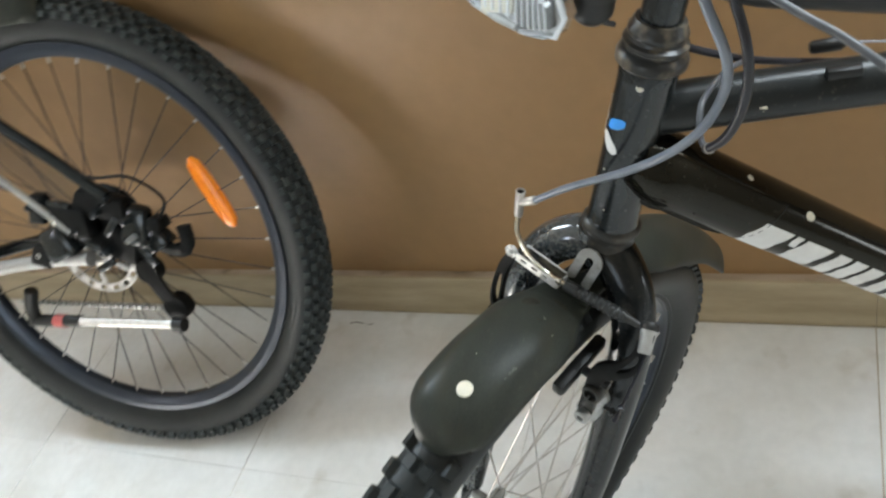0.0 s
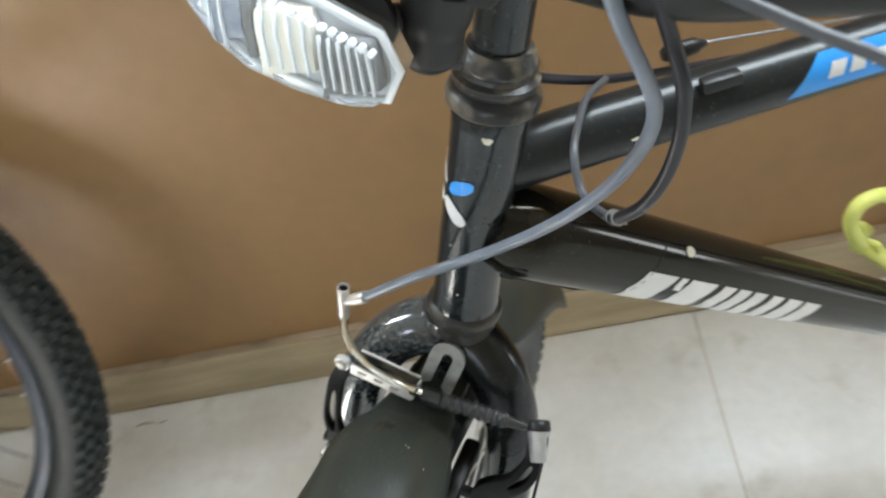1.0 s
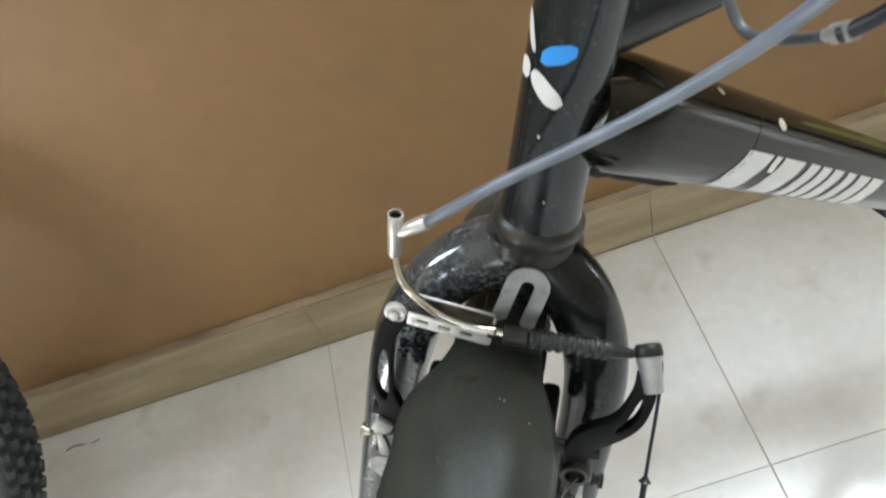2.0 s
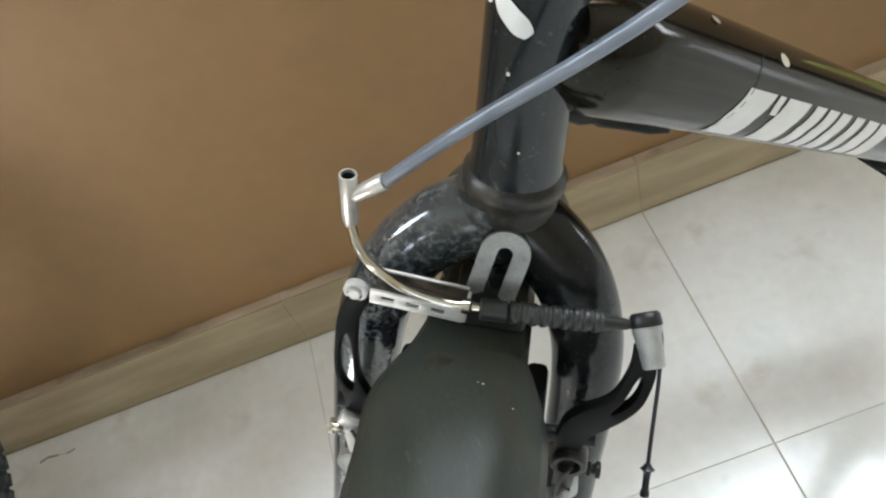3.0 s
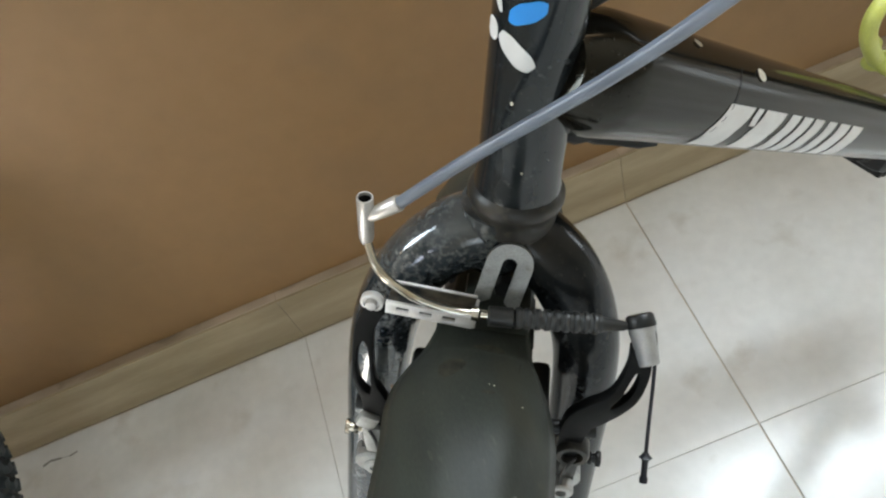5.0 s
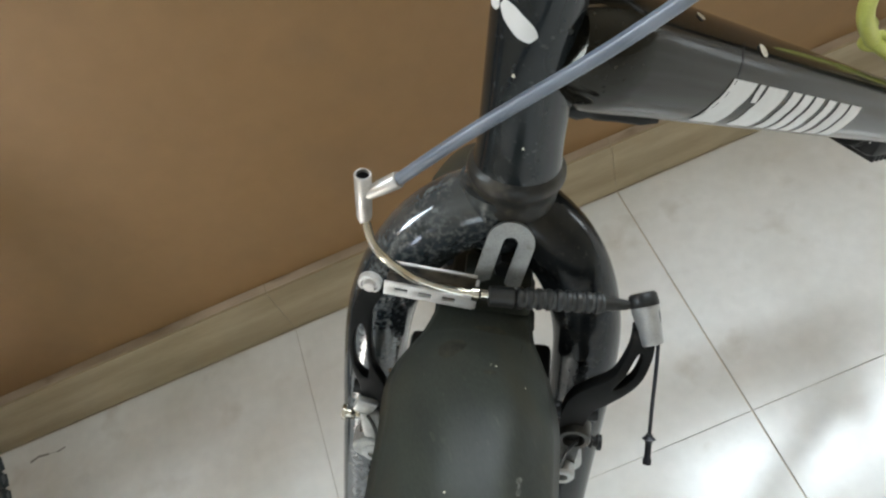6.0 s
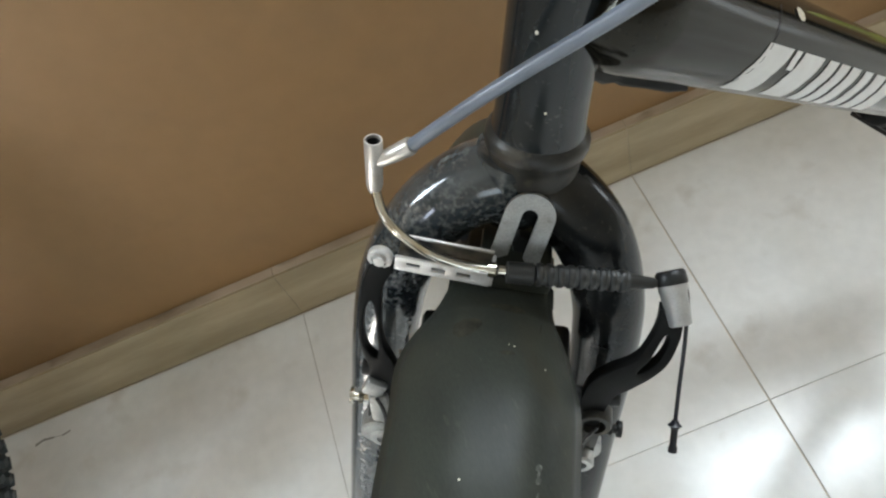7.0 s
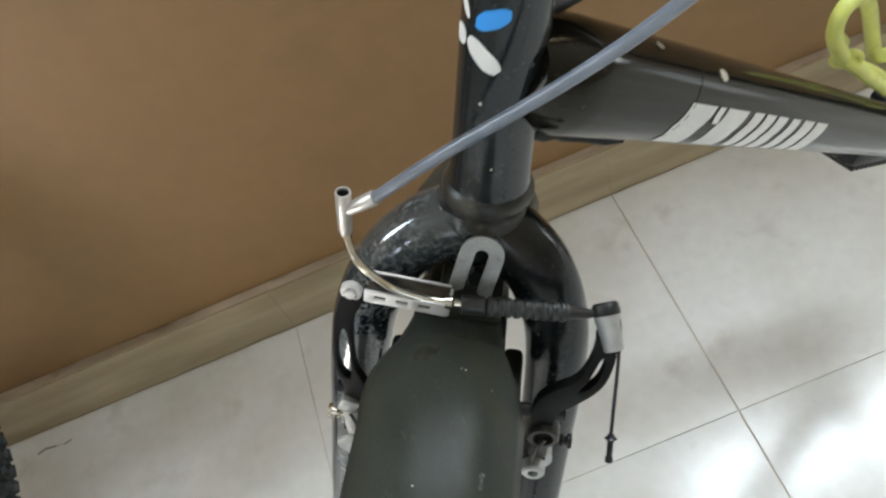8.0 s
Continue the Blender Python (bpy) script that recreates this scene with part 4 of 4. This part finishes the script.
for i in range(12):
    bm = bmesh.new()
    sx = -0.0228 + 0.0031 * i if i < 6 else -0.0590 + 0.0036 * (i - 6) if i < 8 else -0.0420 + 0.0045 * (i - 8)
    block(bm, axes(head(0.1110, sx, 0.1424 if i < 6 else 0.146), S, F, U) @ LEAN, 0.0008, 0.0016, 0.0145 if i < 6 else 0.018, 0.0003)
    part("lens_rib", bm, M_REFLECTOR if i < 6 else M_PALE, lamp)
for i in range(13):
    bm = bmesh.new()
    block(bm, axes(head(0.1115, -0.046 + 0.0033 * i, 0.1580 - 0.0007 * i), S, F, U) @ pose(0, 0, 0, 0, 25 * i, 0), 0.0022, 0.003, 0.0020, 0.0006)
    part("lens_facet", bm, M_PALE, lamp)
bm = bmesh.new()
sweep(bm, spline([head(0.084, 0.004, 0.165), head(0.082, 0.001, 0.152), head(0.080, -0.0005, 0.140), head(0.078, -0.0005, 0.1305)], 5), [0.0115] * 6 + [0.0105] * 6 + [0.0098, 0.0085, 0.0065, 0.0030], 18)
sweep(bm, [head(0.082, -0.004, 0.150), head(0.092, -0.020, 0.148)], 0.0045, 10)
sweep(bm, spline([head(0.079, -0.001, 0.134), head(0.073, 0.003, 0.130), head(0.067, 0.006, 0.1275)], 5), 0.0015, 8)
part("lamp_bracket", bm, M_PLASTIC, lamp)
bm = bmesh.new()
block(bm, axes(head(0.076, 0.004, 0.172), S, F, U) @ pose(0, 0, 0, 0, 12, 0), 0.040, 0.030, 0.022, 0.006, 0.9)
part("lamp_clamp", bm, M_PLASTIC, lamp, "chunky black plastic lamp clamp")

# ---- decals and paint spots on the frame ----
HTF = (tuple(HEAD), U, 0.0174)
for nm, mt, cs in (("decal_bar", M_BLUE, ((0.0295, 80), (0.0355, 36), (0.0430, 36), (0.0380, 78))), ("decal_bar", M_WHITE, ((0.0292, 82), (0.0185, 36), (0.0128, 54), (0.0232, 96))),
                   ("decal_bar", M_WHITE, ((0.0335, 86), (0.0475, 108), (0.0475, 126), (0.0335, 98))), ("decal_bar", M_WHITE, ((0.0215, 93), (0.0295, 95), (0.0295, 118), (0.0215, 118)))):
    bm = bmesh.new()
    patch(bm, cs, HTF, n=14, rounded=True)
    part(nm, bm, mt, head_tube)
# white slanted logo bars, kept plain
for k, w, top, low in ((0.101, 0.025, 13, -48), (0.1295, 0.006, 13, -8), (0.139, 0.024, 13, -48), (0.170, 0.012, 13, -48), (0.186, 0.012, 13, -48), (0.202, 0.013, 13, -48), (0.222, 0.012, 13, -48), (0.240, 0.016, 13, -48), (0.260, 0.018, 13, -48)):
    bm = bmesh.new()
    mid, bow = (top + low) / 2, (top - low) / 61
    patch(bm, ((k, top), (k + w, top), (k + w - 0.0065 * bow, mid), (k - 0.0065 * bow, mid)), DT, lift=0.0003, n=4, rad_at=down_radius)
    patch(bm, ((k - 0.0065 * bow, mid), (k + w - 0.0065 * bow, mid), (k + w - 0.005 * bow, low), (k - 0.005 * bow, low)), DT, lift=0.0003, n=4, rad_at=down_radius)
    part("logo_bar", bm, M_WHITE, down_tube)
bm = bmesh.new()
patch(bm, ((0.1100, 52), (0.1107, 52), (0.0915, -60), (0.0908, -60)), DT, lift=0.0004, n=8, rad_at=down_radius)
part("decal_edge", bm, M_DARK, down_tube)
# frayed strip of black tape under the tube
bm = bmesh.new()
sweep(bm, [around(DT[0], DT[1], down_radius(k), k, -84 + 6 * math.sin(90 * k), 0.0012) for k in (0.022, 0.035, 0.046, 0.052, 0.066, 0.080, 0.094)], [0.0012, 0.0034, 0.0028, 0.0038, 0.0030, 0.0026, 0.0010], 8, flat=0.6)
part("tape_strip", bm, M_MATTE, down_tube, "torn strip of black tape")
bm = bmesh.new()
patch(bm, ((0.150, -12), (0.168, 60), (0.30, 60), (0.30, -12)), TT)
part("blue_decal", bm, M_BLUE, top_tube, "blue decal band")
bm = bmesh.new()
for j, (a, b) in enumerate(((0.170, 0.178), (0.181, 0.189), (0.193, 0.201))):
    patch(bm, ((a, 10), (a + 0.003, 38), (b + 0.003, 38), (b, 10)), TT, lift=0.0009)
part("logo_shape", bm, M_WHITE, top_tube)
for tb, kk, ph, rad, parent_ in ((DT, 0.076, 69, 0.0026, down_tube), (DT, 0.131, 50, 0.0040, down_tube), (TT, 0.072, 5, 0.0030, top_tube), (HTF, 0.067, 26, 0.0030, head_tube), (HTF, 0.0005, 63, 0.0008, head_tube), (HTF, -0.030, 40, 0.0006, head_tube)):
    bm = bmesh.new()
    rr = down_radius(kk) if tb is DT else tb[2]
    dphi = math.degrees(rad / rr) * 0.8
    patch(bm, ((kk - rad, ph - dphi), (kk - rad * 0.8, ph + dphi), (kk + rad, ph + dphi * 0.8), (kk + rad, ph - dphi)), tb, n=6, rounded=True, rad_at=(down_radius if tb is DT else None))
    part("paint_chip", bm, M_DOT, parent_)

# ---- pedal and crank below the down tube ----
ped = Vector((0.662, 0.712, 0.2880))
bm = bmesh.new()
sweep(bm, [BB + 0.05 * side, ped + 0.005 * side + Vector((0.03, 0.03, 0.015))], [0.012, 0.009], 14)
crank = part("crank_arm", bm, M_PLASTIC, bike, "black crank arm")
pr = Vector((0.948, 0.3165, 0))
slope = (pr * 0.80 - Vector((0, 0, 0.60))).normalized()
rise = slope.cross(side) if slope.cross(side).z > 0 else side.cross(slope)
bm = bmesh.new()
block(bm, axes(ped + slope * 0.006 - rise * 0.006, slope, side, rise), 0.104, 0.056, 0.028, 0.010)
pedal = part("pedal", bm, M_PLASTIC, bike, "black toothed plastic pedal")
for k, r_, mt in ((-0.060, 0.0160, M_MATTE), (-0.049, 0.0180, M_PLASTIC)):
    bm = bmesh.new()
    lathe(bm, ped + slope * k, slope, [(0, 0), (0, r_ * 0.75), (0.002, r_ * 0.95), (0.004, r_), (0.009, r_), (0.0105, r_ * 0.9), (0.0105, 0)], 24)
    part("pedal_cap", bm, mt, pedal)
for i in range(10):
    for sg in (-1, 1):
        bm = bmesh.new()
        block(bm, axes(ped + slope * (-0.032 + 0.009 * i) + rise * (sg * 0.014 - 0.006), slope, side, rise), 0.005, 0.050, 0.008, 0.0015)
        part("tooth", bm, M_PLASTIC, pedal)
for i in range(3):
    bm = bmesh.new()
    lathe(bm, ped + slope * -0.0460 + rise * (0.006 - 0.006 * i) + side * 0.0178, side, [(0, 0), (0, 0.0011), (0.0006, 0.001), (0.0008, 0)], 8)
    part("pedal_rivet", bm, M_STEEL, pedal)

# ---- yellow cable lock hung round the frame ----
lk = Vector((0.600, 0.655, 0.52))
lock = thing("cable_lock", lk + Vector((0, 0, -0.05)), "yellow-green vinyl coiled cable lock hung on the bicycle frame", "lock")
bm = bmesh.new()
sweep(bm, spline([lk + pr * a + Vector((0, 0, z)) + side * c for a, z, c in ((0.070, -0.110, -0.004), (0.031, -0.0995, 0.004), (-0.0016, -0.0638, 0.006), (-0.0362, -0.0244, 0.005), (-0.0506, 0.0069, 0.003), (-0.0437, 0.0226, 0.001),
                                                                           (-0.0216, 0.0161, -0.002), (-0.0036, -0.0082, -0.006), (0.009, -0.0378, -0.008), (0.026, -0.0776, -0.009), (0.060, -0.100, -0.012))], 8), 0.0054, 14)
part("lock_coil", bm, M_LOCK, lock, "yellow-green vinyl cable loop")
bm = bmesh.new()
sweep(bm, spline([lk + pr * a + Vector((0, 0, z)) + side * c for a, z, c in ((0.066, -0.118, 0.010), (0.028, -0.104, 0.014), (-0.004, -0.0680, 0.015), (-0.0310, -0.0320, 0.011), (-0.0385, -0.0200, 0.005), (-0.035, -0.0130, -0.004), (-0.028, -0.021, -0.005))], 8), 0.0050, 14)
part("lock_strand", bm, M_LOCK, lock)
bm = bmesh.new()
sweep(bm, [lk + pr * (-0.0370 + 0.0062 * math.cos(a)) + Vector((0, 0, -0.0225 + 0.0060 * math.sin(a))) + side * (0.006 + 0.006 * math.cos(a)) for a in (2 * math.pi * j / 20 for j in range(20))], 0.0026, 10, closed=True)
part("lock_wrap", bm, M_LOCK, lock)
bm = bmesh.new()
lathe(bm, lk + pr * 0.072 - Vector((0, 0, 0.113)) - side * 0.004, pr, [(0, 0), (0, 0.008), (0.002, 0.0095), (0.03, 0.0095), (0.032, 0.008), (0.032, 0)], 18)
part("lock_barrel", bm, M_PLASTIC, lock)

# ---- the second bicycle: rear wheel and stays, leaning on the wall ----
C2 = Vector((-0.620, 0.801, 0.3616))
N2 = Vector((-0.1023, 0.926, -0.3635)).normalized()
A2 = Vector((0.994, 0.1098, 0.0)).normalized()
B2 = Vector((-0.0399, 0.3613, 0.9316)).normalized()
N2 = A2.cross(B2) * -1.0
R_REAR = 0.390


def rear(a, b, n):
    return C2 + a * A2 + b * B2 - n * N2 if N2.y > 0 else C2 + a * A2 + b * B2 + n * N2


bike2 = thing("bicycle", (C2.x, C2.y - 0.12, 0.0), "second black bicycle with disc brake leaning against the wall", "bicycle")
rear_wheel = wheel(bike2, C2, N2, B2, R_REAR, 0.031, 0.300, 36, M_RIM, 0.0058, "rear_wheel", "spoked rear wheel with black rim and knobbly tyre",
                   ((-0.0285, 0.008, 0.010, 0.5), (-0.0225, 0.007, 0.013, 0.0), (-0.0145, 0.007, 0.010, 0.5), (-0.005, 0.008, 0.011, 0.0), (0.005, 0.008, 0.011, 0.5), (0.0145, 0.007, 0.010, 0.0), (0.0225, 0.007, 0.013, 0.5), (0.0285, 0.008, 0.010, 0.0)), spoke_material=M_BLACKCABLE)
bm = bmesh.new()
p0, p1 = rear(0.209, 0.118, 0.004), rear(0.246, 0.001, 0.004)
line = [p0.lerp(p1, i / 12) for i in range(13)]
sweep(bm, line, [0.004] + [0.0135 * (1 - abs(i / 12 - 0.5) ** 3 * 4.2) + 0.003 for i in range(1, 12)] + [0.004], 14, flat=0.4, hint=A2)
part("spoke_reflector", bm, M_ORANGE, rear_wheel, "orange plastic spoke reflector")
# disc rotor with holes between arms
bm = bmesh.new()
for k in range(36):
    a0, a1 = 2 * math.pi * k / 36, 2 * math.pi * (k + 1) / 36
    for r0, r1, skip in ((0.062, 0.066, 0), (0.066, 0.074, 1), (0.074, 0.078, 0), (0.020, 0.028, 0), (0.028, 0.062, 2)):
        if (skip == 1 and k % 2) or (skip == 2 and k % 6):
            continue
        q4 = [(r0, a0), (r1, a0 + 0.25 * (skip == 2)), (r1, a1 + 0.25 * (skip == 2)), (r0, a1)]
        bm.faces.new([bm.verts.new(rear(r * math.cos(a), r * math.sin(a), 0.032)) for r, a in q4])
bmesh.ops.remove_doubles(bm, verts=bm.verts, dist=0.0002)
rot = part("disc_rotor", bm, M_PLATE, rear_wheel, "drilled steel disc rotor")
so = rot.modifiers.new("thickness", "SOLIDIFY")
so.thickness = 0.0018
bm = bmesh.new()
for r_, n_ in ((0.055, -0.020), (0.050, -0.024), (0.044, -0.028), (0.038, -0.032), (0.032, -0.036)):
    rings = []
    ringp = [rear(rr_ * math.cos(a), rr_ * math.sin(a), n_) for a, rr_ in ((2 * math.pi * j / 60, r_ + (0.002 if j % 2 else -0.002)) for j in range(60))]
    sweep(bm, ringp, 0.002, 6, closed=True)
part("cassette", bm, M_DUSTYMETAL, rear_wheel, "toothed rear cassette")


def bar2(name, pts, rad, material, label="", flat=1.0, seg=16):
    bm = bmesh.new()
    sweep(bm, spline(pts, 6), rad, seg, flat=flat)
    return part(name, bm, material, bike2, label)


bar2("seat_stay", [rear(0.075, 0.088, 0.050), rear(0.0, 0.162, 0.050), rear(-0.067, 0.222, 0.050), rear(-0.25, 0.395, 0.050)], 0.0098, M_BLACK, "black seat stay")
bar2("chain_stay", [rear(0.01, -0.004, 0.062), rear(-0.06, 0.0, 0.062), rear(-0.2, -0.006, 0.058), rear(-0.42, -0.03, 0.04)], 0.0115, M_ALLOY, "silver grey chain stay")
bar2("chain_stay", [rear(0.01, -0.004, -0.062), rear(-0.2, -0.006, -0.058), rear(-0.42, -0.03, -0.04)], 0.0115, M_BLACK, "black chain stay")
bar2("carrier_stay", [rear(0.0, 0.045, 0.068), rear(-0.075, 0.13, 0.070), rear(-0.2, 0.25, 0.070)], 0.0055, M_ALLOY, "grey metal strut")
cal = None
for nm, a, b, n_, sx, sz, an in (("disc_caliper", 0.060, 0.078, 0.045, 0.100, 0.036, 20), ("caliper_lug", 0.104, 0.036, 0.040, 0.050, 0.064, 20), ("hose_banjo", -0.050, 0.088, 0.056, 0.030, 0.046, 12), ("pad_cover", -0.035, 0.030, 0.062, 0.062, 0.056, -15),
                                 ("adjuster", -0.075, 0.012, 0.060, 0.040, 0.036, 25), ("bracket", 0.000, 0.060, 0.055, 0.080, 0.050, 12), ("mount_lug", 0.128, 0.010, 0.038, 0.044, 0.036, -20), ("link_body", 0.062, 0.010, 0.036, 0.070, 0.060, 30), ("cable_clamp", 0.142, 0.036, 0.040, 0.026, 0.018, 10)):
    bm = bmesh.new()
    block(bm, axes(rear(a, b, n_), A2, N2, B2) @ pose(0, 0, 0, 0, an, 0), sx, 0.034, sz, min(sx, sz) * 0.17, 0.8)
    ob = part(nm, bm, M_BLACK if nm in ("pad_cover", "hose_banjo", "mount_lug", "caliper_lug") else M_MATTE, cal or bike2, "" if cal else "black disc brake caliper")
    cal = cal or ob
bm = bmesh.new()
prof = [(-0.02, 0), (-0.02, 0.056), (-0.012, 0.062), (-0.006, 0.060), (0.0, 0.052), (0.004, 0.052), (0.008, 0.043), (0.012, 0.042), (0.016, 0.020), (0.016, 0)]
lathe(bm, rear(0.032, 0.038, 0.022), rear(0, 0, 1) - rear(0, 0, 0), prof, 36)
part("hub_cover", bm, M_MATTE, bike2, "black stepped sprocket cover")
for a, b, r_, mt in ((-0.02, 0.066, 0.0055, M_CHROME), (0.015, 0.048, 0.005, M_BLACK), (-0.048, 0.026, 0.0055, M_CHROME), (0.060, 0.070, 0.006, M_BLACK), (0.085, 0.086, 0.0045, M_BLACK), (0.108, 0.052, 0.0055, M_BLACK), (0.104, 0.022, 0.004, M_ALLOY),
                     (-0.058, 0.094, 0.005, M_BLACK), (0.130, 0.014, 0.005, M_BLACK), (0.048, 0.006, 0.0065, M_BLACK), (-0.078, 0.014, 0.005, M_ALLOY)):
    bm = bmesh.new()
    lathe(bm, rear(a, b, 0.056), rear(0, 0, 1) - rear(0, 0, 0), [(0, 0), (0, r_ * 1.25), (0.012, r_ * 1.2), (0.013, r_), (0.019, r_), (0.020, r_ * 0.55), (0.017, r_ * 0.5), (0.017, 0)], 6 if r_ > 0.0052 else 12)
    part("caliper_bolt", bm, mt, cal)
for a, b, an in ((0.020, 0.020, 30), (0.075, 0.045, -40), (-0.010, 0.090, 15), (0.120, -0.008, 65), (0.035, -0.018, -20)):
    bm = bmesh.new()
    block(bm, axes(rear(a, b, 0.062), A2, N2, B2) @ pose(0, 0, 0, 0, an, 0), 0.040, 0.006, 0.012, 0.002)
    part("linkage_plate", bm, M_BLACK, cal)
bar2("brake_hose", [rear(-0.050, 0.095, 0.060), rear(-0.075, 0.120, 0.066), rear(-0.110, 0.140, 0.064), rear(-0.160, 0.205, 0.062), rear(-0.25, 0.305, 0.060)], 0.0028, M_MATTE, "black brake hose", seg=8)
bar2("shift_cable", [rear(0.150, 0.040, 0.045), rear(0.175, 0.075, 0.050), rear(0.130, 0.115, 0.052), rear(0.060, 0.125, 0.055), rear(-0.02, 0.175, 0.055), rear(-0.20, 0.345, 0.055)], 0.0025, M_MATTE, "thin black cable housing", seg=8)
bm = bmesh.new()
sweep(bm, spline([rear(0.070, 0.020, 0.030), rear(0.092, -0.015, 0.030), rear(0.085, -0.050, 0.028), rear(0.090, -0.085, 0.028), rear(0.118, -0.118, 0.028)], 6), 0.0165, 14, flat=0.6)
sweep(bm, spline([rear(0.095, 0.018, 0.030), rear(0.125, -0.006, 0.030), rear(0.150, -0.018, 0.030), rear(0.172, -0.008, 0.030), rear(0.176, 0.022, 0.030)], 6), [0.016] * 8 + [0.0145] * 8 + [0.011] * 9, 12, flat=0.6)
dx = (rear(0.027, -0.067, 0) - rear(0, 0, 0)).normalized()
block(bm, axes(rear(0.099, -0.079, 0.040), dx, N2, dx.cross(N2)), 0.110, 0.005, 0.028, 0.002)
lathe(bm, rear(0.085, -0.045, 0.030), N2, [(-0.012, 0), (-0.012, 0.020), (0.010, 0.020), (0.010, 0)], 18)
lathe(bm, rear(0.112, -0.112, 0.030), N2, [(-0.012, 0), (-0.012, 0.022), (0.010, 0.022), (0.010, 0)], 14)
part("rear_derailleur", bm, M_MATTE, bike2, "black rear derailleur")
bm = bmesh.new()
for i in range(26):
    block(bm, axes(rear(0.110 - 0.0127 * i, -0.118 + 0.0014 * i, 0.030), A2, N2, B2), 0.009, 0.005, 0.0075, 0.001)
part("chain", bm, M_ZINC, bike2, "drive chain")
stand = part("kickstand", (lambda b: (sweep(b, [rear(-0.070, -0.113, 0.060), rear(0.02, -0.121, 0.060), rear(0.118, -0.130, 0.060)], [0.0088, 0.0078, 0.0075], 16), b)[1])(bmesh.new()), M_STEEL, bike2, "folded silver kickstand")
bm = bmesh.new()
sweep(bm, [rear(-0.170, -0.105, 0.060), rear(-0.065, -0.113, 0.060)], [0.0105, 0.0098], 14)
sweep(bm, spline([rear(-0.143, -0.050, 0.060), rear(-0.158, -0.080, 0.060), rear(-0.162, -0.106, 0.060)], 5), 0.011, 12)
part("stand_bracket", bm, M_PLASTIC, stand)
bm = bmesh.new()
sweep(bm, [rear(0.116, -0.130, 0.060), rear(0.134, -0.132, 0.060)], [0.0120, 0.0115], 12)
part("stand_foot", bm, M_PLASTIC, stand)
bm = bmesh.new()
sweep(bm, [rear(-0.118, -0.109, 0.060), rear(-0.098, -0.111, 0.060)], 0.0112, 14)
part("stand_collar", bm, M_RED, stand)
bm = bmesh.new()
rows = []
for i in range(17):
    a = radians(79 + 5.5 * i)
    rows.append([bm.verts.new(rear((0.408 - 0.052 * abs(x) ** 4) * math.cos(a), (0.408 - 0.052 * abs(x) ** 4) * math.sin(a), 0.040 * x * (1 - 0.12 * (i == 0)))) for x in (-1, -0.93, -0.84, -0.7, -0.35, 0, 0.35, 0.7, 0.84, 0.93, 1)])
for r0, r1 in zip(rows, rows[1:]):
    for j in range(10):
        bm.faces.new((r0[j], r0[j + 1], r1[j + 1], r1[j]))
g2 = part("rear_mudguard", bm, M_GUARD, bike2, "black plastic rear mudguard", flat_angle=80)
so = g2.modifiers.new("thickness", "SOLIDIFY")
so.thickness = 0.0025

# ---- scuff on the floor ----
bm = bmesh.new()
sc = [(-0.380, 0.9255), (-0.366, 0.9285), (-0.352, 0.9255), (-0.340, 0.9240), (-0.328, 0.9258)]
for (x0, y0), (x1, y1), w in zip(sc, sc[1:], (0.0032, 0.0028, 0.0006, 0.0022)):
    bm.faces.new([bm.verts.new((x, y, 0.0006)) for x, y in ((x0, y0 - w), (x1, y1 - w * 0.6), (x1, y1 + w * 0.5), (x0, y0 + w * 0.3))])
tagged(part("floor_scuff", bm, M_MARK, None, "short dark scuff mark on the floor tile", False), "short dark scuff mark on the floor tile", "scuff", kind="structure")

# ---- floor tiles and skirting pieces ----
TILE, GAP = 0.48, 0.0017
skirt = thing("baseboard", (0.0, 0.957, 0.0), "beige marbled tile skirting along the wall", "baseboard", kind="structure")
tile_mesh = {}


def tile_piece(name, w, h, t, material, bevel, parent, place):
    key = (name, round(w, 4), round(h, 4))
    if key not in tile_mesh:
        bm = bmesh.new()
        block(bm, pose(0, 0, 0), w, h, t, bevel)
        me = bpy.data.meshes.new(name)
        bm.to_mesh(me)
        bm.free()
        me.materials.append(material)
        tile_mesh[key] = me
    ob = new(name, tile_mesh[key])
    ob.parent = parent
    ob.location = Vector(place) - Vector(parent.location)
    return ob


for i in range(-6, 5):
    x0 = 0.5 + TILE * i
    for j in range(-1, 7):
        y1 = 0.9556 if j < 0 else 0.609 - TILE * j
        y0 = 0.609 if j < 0 else y1 - TILE
        if x0 + TILE > RIGHT + 0.3 or y0 < FRONT - 0.4:
            continue
        gl, gr = (0.0003 if i == -1 else GAP / 2), (0.0003 if i == -2 else GAP / 2)
        tile_piece("tile", TILE - gl - gr, y1 - y0 - 0.0006, 0.008, M_TILE, 0.0005, floor, (x0 + TILE / 2 + (gl - gr) / 2, (y0 + y1) / 2, -0.004))
    tile_piece("skirting_tile", TILE - 0.0003, 0.0158, 0.096, M_SKIRT, 0.0006, skirt, (x0 + TILE / 2, 0.957 + 0.008, 0.048))
    tile_piece("skirting_ledge", TILE - 0.0005, 0.0128, 0.0016, M_SKIRT_TOP, 0.0006, skirt, (x0 + TILE / 2, 0.957 + 0.0096, 0.0964))
